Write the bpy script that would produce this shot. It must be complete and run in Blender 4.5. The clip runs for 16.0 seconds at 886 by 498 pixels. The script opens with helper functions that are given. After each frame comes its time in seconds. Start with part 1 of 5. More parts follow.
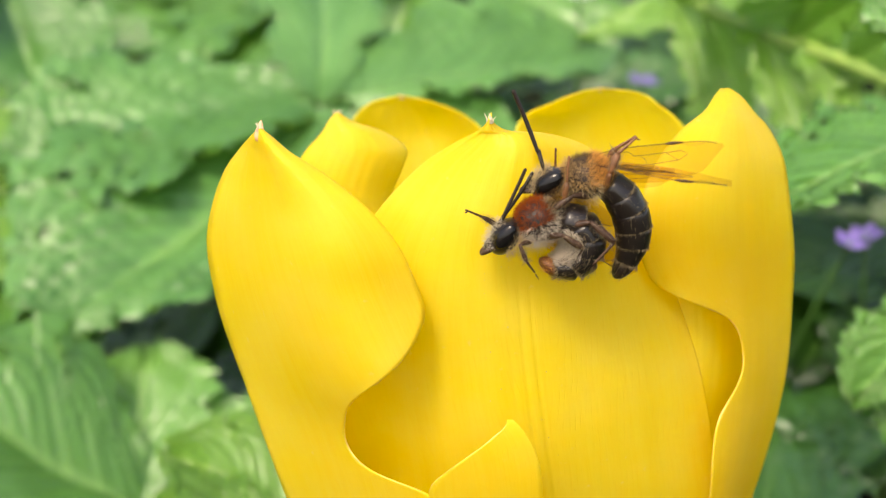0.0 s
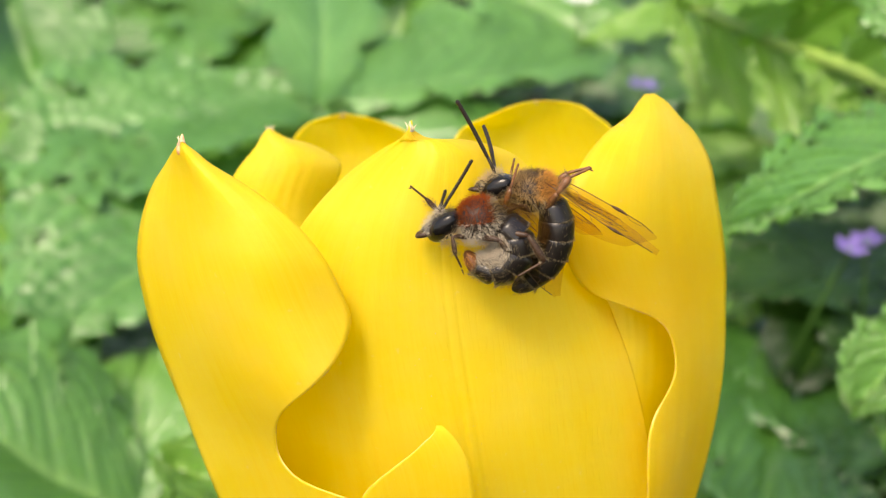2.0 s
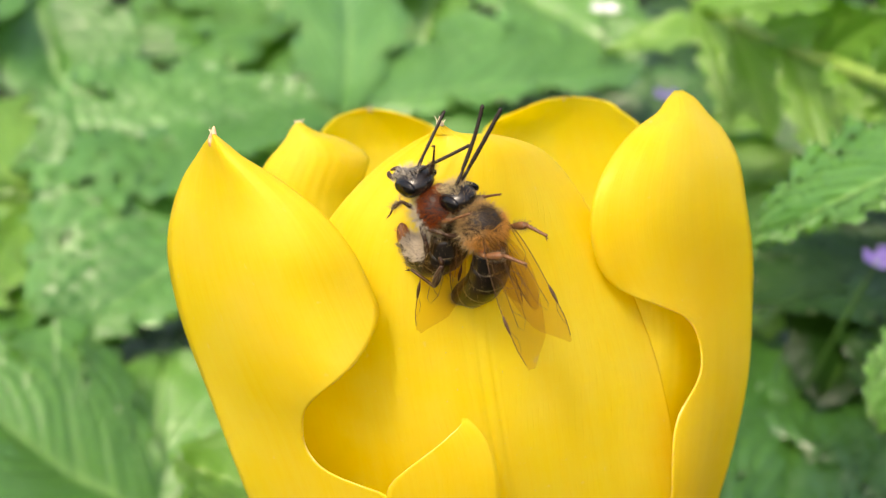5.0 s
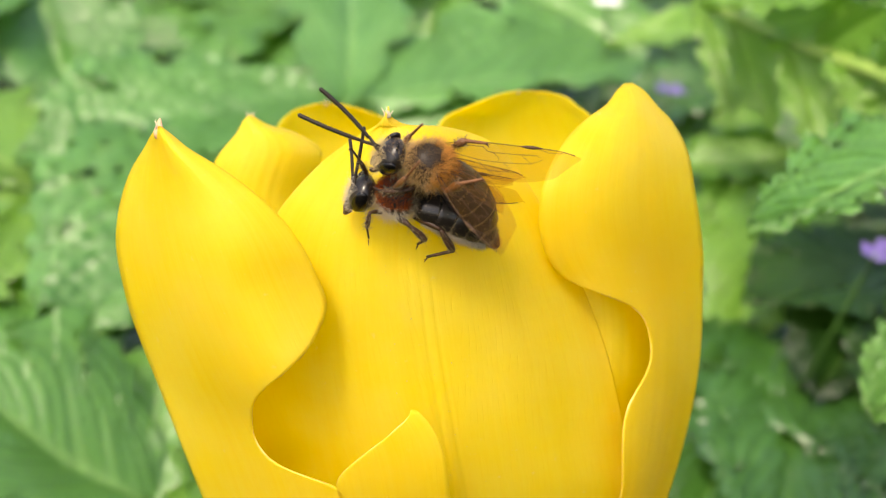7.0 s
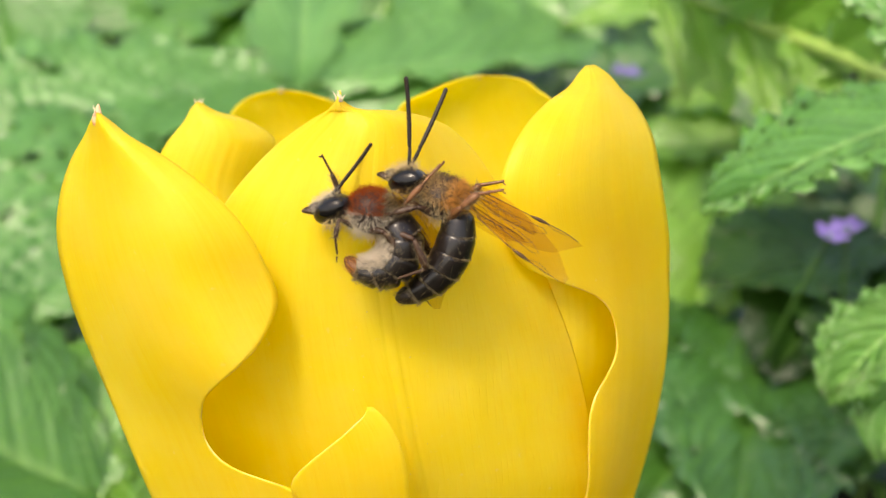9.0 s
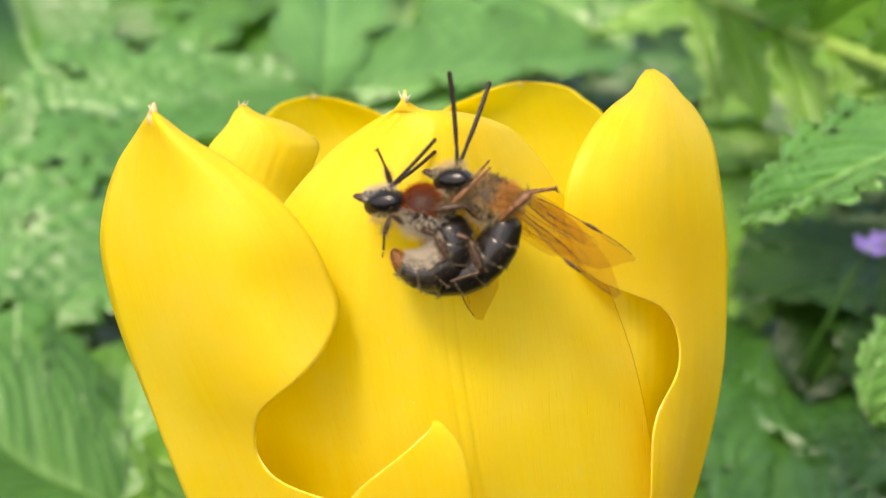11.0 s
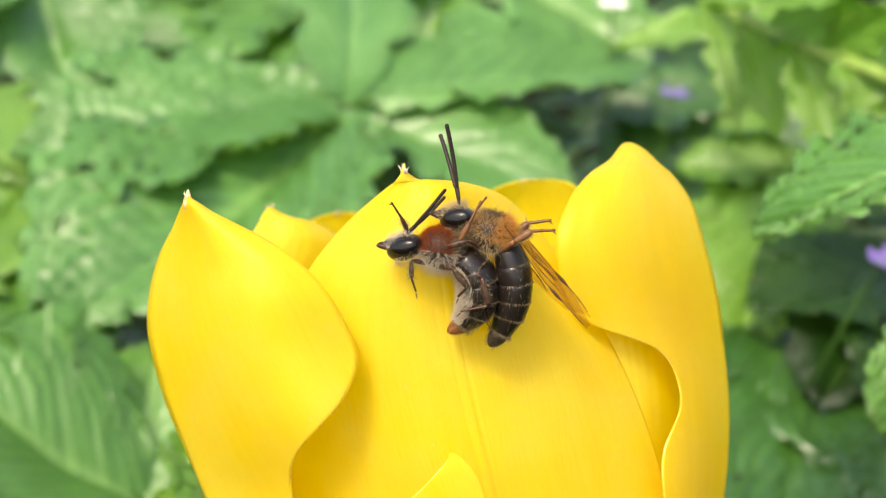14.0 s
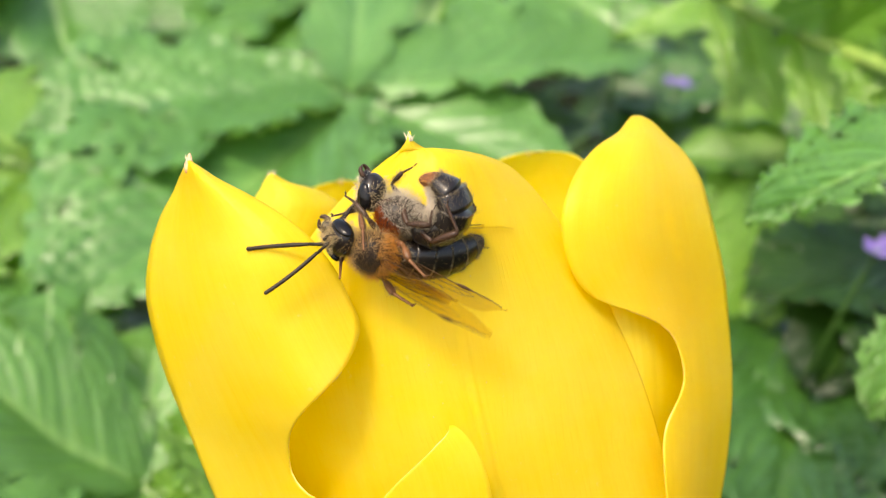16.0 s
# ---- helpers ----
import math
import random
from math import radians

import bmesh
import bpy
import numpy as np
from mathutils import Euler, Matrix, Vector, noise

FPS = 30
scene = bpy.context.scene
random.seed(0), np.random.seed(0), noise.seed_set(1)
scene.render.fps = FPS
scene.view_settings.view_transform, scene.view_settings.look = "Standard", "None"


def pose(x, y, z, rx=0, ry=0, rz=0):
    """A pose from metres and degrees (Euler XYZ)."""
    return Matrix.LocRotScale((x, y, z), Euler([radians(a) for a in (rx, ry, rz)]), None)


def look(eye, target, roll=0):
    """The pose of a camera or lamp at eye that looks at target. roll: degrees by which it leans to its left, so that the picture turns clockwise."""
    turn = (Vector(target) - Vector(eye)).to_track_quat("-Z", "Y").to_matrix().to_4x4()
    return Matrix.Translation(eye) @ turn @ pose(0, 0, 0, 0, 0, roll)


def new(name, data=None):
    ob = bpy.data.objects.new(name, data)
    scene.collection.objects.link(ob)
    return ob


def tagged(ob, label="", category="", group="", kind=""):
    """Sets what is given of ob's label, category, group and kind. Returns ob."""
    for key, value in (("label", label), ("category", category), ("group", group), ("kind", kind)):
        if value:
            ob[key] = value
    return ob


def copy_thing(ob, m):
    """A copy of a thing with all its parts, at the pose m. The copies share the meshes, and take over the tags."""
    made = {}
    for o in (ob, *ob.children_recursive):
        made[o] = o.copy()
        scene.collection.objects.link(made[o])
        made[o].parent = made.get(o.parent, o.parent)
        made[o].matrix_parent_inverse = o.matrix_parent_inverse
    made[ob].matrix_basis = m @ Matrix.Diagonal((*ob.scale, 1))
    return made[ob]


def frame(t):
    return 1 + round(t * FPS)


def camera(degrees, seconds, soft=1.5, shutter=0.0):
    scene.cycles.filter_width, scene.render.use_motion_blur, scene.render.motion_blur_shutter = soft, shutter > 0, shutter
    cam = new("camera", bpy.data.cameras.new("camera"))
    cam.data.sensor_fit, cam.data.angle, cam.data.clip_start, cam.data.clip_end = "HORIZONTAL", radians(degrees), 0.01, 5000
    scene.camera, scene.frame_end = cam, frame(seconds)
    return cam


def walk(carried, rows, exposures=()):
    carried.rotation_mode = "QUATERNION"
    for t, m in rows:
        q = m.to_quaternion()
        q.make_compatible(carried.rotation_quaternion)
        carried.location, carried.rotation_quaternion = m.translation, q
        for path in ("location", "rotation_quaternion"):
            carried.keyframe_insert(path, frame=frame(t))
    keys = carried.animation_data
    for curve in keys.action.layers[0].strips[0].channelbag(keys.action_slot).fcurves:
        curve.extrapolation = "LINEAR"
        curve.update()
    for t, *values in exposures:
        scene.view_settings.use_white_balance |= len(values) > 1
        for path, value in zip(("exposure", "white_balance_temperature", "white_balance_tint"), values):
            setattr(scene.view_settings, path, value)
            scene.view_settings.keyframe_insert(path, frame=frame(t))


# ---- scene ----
CAMERA_WAY = (
    (0, 0.00177, -0.10048, 0.34627, 69.47, 0.67, -1.74),
    (0.5, 0.00296, -0.09979, 0.34601, 69.86, 0.65, -1.51),
    (1, 0.00412, -0.10071, 0.34667, 69.96, 0.54, -1.73),
    (1.5, 0.00414, -0.10068, 0.34569, 69.70, 0.77, -1.82),
    (2, 0.00271, -0.09941, 0.34628, 69.66, 0.73, -1.59),
    (2.5, 0.00167, -0.10011, 0.34642, 69.63, 0.67, -1.43),
    (3, 0.00217, -0.09825, 0.34508, 69.27, 0.48, -1.68),
    (3.5, 0.00189, -0.09759, 0.34411, 68.91, 0.37, -1.52),
    (4, 0.00062, -0.09945, 0.34559, 69.19, 0.30, -1.02),
    (4.2, 0.00055, -0.09939, 0.34578, 69.49, 0.33, -0.65),
    (6.3, 0.00494, -0.09939, 0.34494, 70.47, 0.12, -0.19),
    (6.5, 0.00423, -0.10004, 0.34529, 69.92, 0.28, -0.17),
    (7, 0.00290, -0.10000, 0.34500, 70.00, 0.00, 0.00),
    (7.5, 0.00395, -0.09916, 0.34498, 69.91, -0.12, -0.32),
    (8, 0.00528, -0.09853, 0.34448, 69.57, -0.05, -0.96),
    (8.2, 0.00510, -0.09797, 0.34336, 69.40, -0.19, -1.34),
    (10.3, 0.00242, -0.09613, 0.34327, 69.15, -0.31, -2.28),
    (10.5, 0.00099, -0.09567, 0.34300, 69.00, -0.19, -1.88),
    (11, 0.00404, -0.09351, 0.34219, 69.76, -0.33, -0.73),
    (11.5, 0.00278, -0.09786, 0.34479, 69.85, -0.52, -0.20),
    (12, 0.00488, -0.09812, 0.34506, 70.30, -0.57, -0.24),
    (12.5, 0.00320, -0.09771, 0.34429, 70.43, -0.77, 0.38),
    (13, 0.00245, -0.09720, 0.34288, 70.19, -0.80, 0.80),
    (13.5, 0.00299, -0.09768, 0.34439, 70.24, -0.86, 0.63),
    (14, 0.00352, -0.09756, 0.34331, 70.24, -0.73, 0.40),
    (14.5, 0.00308, -0.09769, 0.34308, 69.97, -0.78, 0.71),
    (15, 0.00343, -0.09813, 0.34346, 69.95, -1.05, 0.93),
    (15.5, 0.00482, -0.09914, 0.34304, 69.89, -1.14, 0.80),
    (16, 0.00481, -0.09869, 0.34340, 69.60, -1.07, 0.89),
)
FLOWER_WAY = (
    (0, 0.00650, -0.02195, 0.31324, -7.83, 3.27, 0.15),
    (0.5, 0.00667, -0.02167, 0.31252, -7.80, 3.00, 0.52),
    (1, 0.00535, -0.02230, 0.31320, -7.89, 3.22, 1.52),
    (1.5, 0.00460, -0.02166, 0.31289, -8.26, 2.80, 1.39),
    (2, 0.00225, -0.02069, 0.31258, -9.28, 2.24, 1.74),
    (2.5, 0.00274, -0.02145, 0.31274, -9.35, 1.84, 0.99),
    (3, 0.00256, -0.02177, 0.31214, -9.22, 2.12, 1.20),
    (3.5, 0.00187, -0.02157, 0.31217, -9.21, 2.27, 1.56),
    (4, 0.00033, -0.02088, 0.31292, -9.18, 1.97, 2.60),
    (4.2, 0.00159, -0.02047, 0.31291, -8.91, 1.86, 1.57),
    (6.3, 0.00237, -0.01973, 0.31267, -8.43, 2.05, 2.84),
    (6.5, 0.00102, -0.02078, 0.31258, -8.82, 2.46, 3.06),
    (7, -0.00097, -0.02037, 0.31253, -8.70, 1.98, 3.47),
    (7.5, 0.00008, -0.02039, 0.31235, -8.82, 1.95, 3.28),
    (8, 0.00034, -0.02047, 0.31191, -8.98, 2.20, 3.46),
    (8.2, 0.00062, -0.01982, 0.31135, -8.79, 1.93, 3.19),
    (10.3, -0.00207, -0.02038, 0.31202, -9.49, 1.60, 3.34),
    (10.5, -0.00524, -0.02040, 0.31204, -8.83, 1.85, 5.42),
    (11, 0.00179, -0.01941, 0.31139, -9.50, 2.26, 5.37),
    (11.5, 0.00067, -0.01904, 0.31218, -11.31, 1.35, 5.12),
    (12, 0.00108, -0.01826, 0.31013, -12.72, 0.78, 5.90),
    (12.5, -0.00153, -0.01769, 0.30871, -13.96, -0.12, 5.85),
    (13, -0.00103, -0.01710, 0.30642, -17.13, -1.99, 5.42),
    (13.5, 0.00000, -0.01863, 0.30546, -18.97, -2.31, 5.43),
    (14, 0.00163, -0.01900, 0.30477, -19.13, -2.45, 5.34),
    (14.5, -0.00035, -0.01860, 0.30559, -18.50, -2.42, 6.04),
    (15, 0.00063, -0.01963, 0.30545, -18.76, -1.84, 5.78),
    (15.5, 0.00347, -0.02074, 0.30545, -18.63, -1.73, 4.96),
    (16, 0.00254, -0.02056, 0.30653, -18.26, -1.73, 5.42),
)

LEFT = (
    ((-15.3, -16.0, 14.1), (-15.1, -16.0, 14.1), 0.3),
    ((-16.1, -14.1, 13.3), (-14.2, -16.5, 13.5), 1.8),
    ((-17.0, -11.7, 12.3), (-13.3, -17.1, 12.9), 2.8),
    ((-18.3, -10.2, 10.5), (-10.8, -17.7, 11.5), 3.7),
    ((-19.1, -10.0, 8.3), (-8.4, -18.4, 9.8), 3.9),
    ((-19.7, -9.0, 5.3), (-6.3, -18.6, 7.4), 4.9),
    ((-19.2, -9.0, 1.7), (-4.7, -18.0, 4.0), 5.4),
    ((-16.8, -9.0, -5.8), (-0.3, -19.4, -2.2), 4.9),
    ((-16.4, -9.0, -7.0), (1.1, -19.9, -3.1), 4.6),
    ((-13.9, -9.0, -14.1), (3.4, -18.9, -9.7), 3.8),
    ((-12.6, -7.2, -18.6), (3.4, -16.3, -14.2), 4.1),
    ((-4.3, 0.0, -32.9), (3.2, -5.0, -29.8), 3.6),
    ((1.1, 0.0, -36.7), (2.8, -2.0, -35.4), 1.3),
)
HOLE = ((0.000, 1.000, 1.000), (0.264, 0.994, 1.000), (0.287, 0.939, 1.000), (0.318, 0.821, 1.000), (0.341, 0.695, 1.000), (0.380, 0.443, 1.000), (0.403, 0.366, 1.000), (0.442, 0.312, 0.810), (0.465, 0.336, 0.692), (0.481, 0.402, 0.618), (0.488, 0.466, 0.589), (0.496, 0.590, 0.574), (0.504, 0.633, 0.574), (0.519, 0.596, 0.594), (1.000, 0.595, 0.595))
FRONT = (
    ((-1.1, -15.9, 15.1), (-1.0, -15.9, 15.1), 0.1),
    ((-1.6, -15.7, 14.5), (-0.1, -15.3, 14.5), 0.6),
    ((-1.9, -15.4, 14.3), (2.4, -14.5, 14.3), 1.2),
    ((-3.3, -14.3, 13.3), (5.7, -12.7, 13.3), 3.2),
    ((-4.7, -13.5, 12.2), (7.0, -11.8, 12.3), 4.3),
    ((-8.1, -13.5, 8.4), (9.9, -11.6, 8.4), 4.8),
    ((-11.0, -12.6, -0.4), (14.5, -11.2, -0.7), 5.2),
    ((-10.3, -9.9, -9.3), (17.0, -10.5, -9.1), 6.1),
    ((-9.6, -9.0, -13.5), (18.0, -10.0, -13.1), 5.6),
    ((-9.1, -9.4, -16.6), (18.0, -8.6, -17.3), 4.7),
    ((-5.6, -4.8, -24.0), (14.0, -4.5, -24.4), 5.4),
    ((-1.8, -1.0, -31.6), (6.8, -1.0, -31.8), 4.0),
    ((0.9, 0.0, -36.7), (3.6, 0.0, -36.8), 2.5),
)
RIGHT = (
    ((16.35, -5.4, 16.95), (17.1, -5.0, 17.0), 0.1),
    ((15.7, -6.4, 16.5), (17.9, -5.1, 16.55), 0.5),
    ((14.6, -8.2, 15.6), (19.1, -5.3, 15.3), 1.4),
    ((12.5, -10.5, 14.5), (20.2, -5.2, 14.3), 2.2),
    ((10.6, -12.5, 12.8), (21.3, -5.8, 12.3), 2.4),
    ((9.2, -14.0, 10.1), (22.1, -6.0, 9.1), 2.4),
    ((9.9, -13.8, 5.5), (23.4, -5.0, 3.8), 2.7),
    ((11.1, -13.4, 3.8), (23.5, -5.0, 2.0), 2.6),
    ((12.9, -14.2, -1.5), (23.7, -5.0, -4.3), 2.2),
    ((14.4, -13.5, -11.9), (21.9, -5.0, -15.7), 2.0),
    ((14.1, -11.0, -16.9), (20.4, -5.5, -19.8), 1.3),
    ((11.4, -7.0, -23.8), (17.0, -4.4, -25.3), 0.9),
    ((6.2, -3.0, -31.1), (11.0, -2.4, -31.6), 0.9),
    ((3.1, 0.0, -36.8), (5.6, 0.0, -36.8), 0.7),
)
NOTCH = ((0.000, 0.000), (0.287, 0.004), (0.295, 0.047), (0.302, 0.173), (0.310, 0.368), (0.318, 0.452), (0.333, 0.518), (0.364, 0.549), (0.380, 0.543), (0.395, 0.500), (0.434, 0.301), (0.457, 0.243), (0.496, 0.240), (0.535, 0.285), (0.558, 0.287), (0.674, 0.077), (0.760, -0.010), (1.000, 0.000))
INNER = (
    ((11.7, -9.3, 9.9), (17.1, -7.0, 9.6), 1.4),
    ((11.4, -9.8, 5.9), (19.4, -6.0, 5.2), 2.3),
    ((11.9, -10.2, 2.5), (20.2, -5.0, 1.3), 3.0),
    ((12.5, -10.2, -1.1), (20.4, -5.0, -2.5), 3.0),
    ((13.1, -10.2, -5.3), (20.0, -5.0, -7.1), 3.0),
    ((12.9, -10.0, -9.8), (19.4, -5.0, -11.8), 2.9),
    ((11.5, -8.2, -18.3), (17.3, -4.0, -20.5), 2.7),
    ((7.5, -3.0, -28.6), (12.3, 0.0, -30.4), 2.5),
    ((2.6, 0.0, -36.8), (4.6, 0.0, -36.8), 1.0),
)
BACK_LEFT = (
    ((-11.5, 0.0, 13.7), (-11.2, 0.0, 13.7), 0.1),
    ((-11.8, 0.0, 13.4), (-10.8, 0.0, 13.4), 0.4),
    ((-12.1, 0.0, 12.9), (-9.9, 0.5, 12.9), 0.9),
    ((-12.3, 0.0, 12.5), (-8.5, 1.0, 12.5), 1.5),
    ((-12.9, 0.0, 11.7), (-6.9, 1.5, 11.7), 2.0),
    ((-13.6, 0.0, 10.9), (-6.0, 1.5, 10.9), 2.2),
    ((-14.4, 0.0, 9.5), (-6.3, 1.0, 9.5), 2.1),
    ((-14.8, 0.0, 7.5), (-7.0, 1.0, 7.5), 2.1),
    ((-14.2, 0.0, 2.8), (-6.3, 1.0, 2.6), 2.4),
    ((-11.3, 0.0, -8.9), (-3.5, 1.0, -9.2), 2.7),
    ((-6.2, 0.0, -21.3), (-0.5, 1.0, -21.9), 2.1),
    ((1.1, 0.0, -36.7), (2.9, 0.5, -37.1), 0.4),
)
BACK = (
    ((-6.7, 21.0, 13.5), (-6.3, 21.0, 13.5), 0.0),
    ((-8.1, 20.6, 13.2), (-4.5, 20.6, 13.3), -0.7),
    ((-9.6, 20.0, 12.7), (-2.4, 20.0, 12.8), -1.6),
    ((-10.6, 19.0, 11.8), (-0.3, 19.0, 12.0), -3.0),
    ((-11.4, 18.0, 10.3), (1.6, 18.0, 10.5), -4.5),
    ((-11.8, 16.0, 6.0), (3.5, 16.0, 6.2), -6.0),
    ((-10.6, 14.0, -2.7), (4.6, 14.0, -2.6), -6.0),
    ((-6.2, 10.0, -17.8), (5.3, 10.0, -17.8), -6.0),
    ((-1.4, 5.0, -29.3), (4.7, 5.0, -29.4), -5.0),
    ((1.4, 1.0, -36.3), (3.4, 1.0, -36.4), -1.0),
)
BACK_RIGHT = (
    ((11.2, 14.0, 15.4), (11.7, 14.0, 15.4), 0.0),
    ((10.0, 13.7, 15.2), (14.2, 13.5, 15.3), -0.6),
    ((8.7, 13.3, 14.8), (15.4, 13.0, 15.0), -1.3),
    ((6.7, 12.5, 14.0), (16.5, 12.5, 14.2), -2.5),
    ((4.4, 12.0, 12.9), (17.9, 12.0, 13.2), -3.5),
    ((3.4, 11.0, 10.9), (19.6, 11.0, 11.2), -5.0),
    ((3.1, 9.0, 7.2), (21.1, 9.0, 7.5), -7.0),
    ((4.2, 8.0, -1.2), (22.9, 8.0, -1.0), -7.0),
    ((5.5, 6.0, -16.2), (19.8, 6.0, -16.2), -6.0),
    ((4.2, 4.0, -28.8), (12.3, 4.0, -28.9), -4.0),
    ((2.2, 1.0, -36.3), (4.4, 1.0, -36.4), -1.0),
)

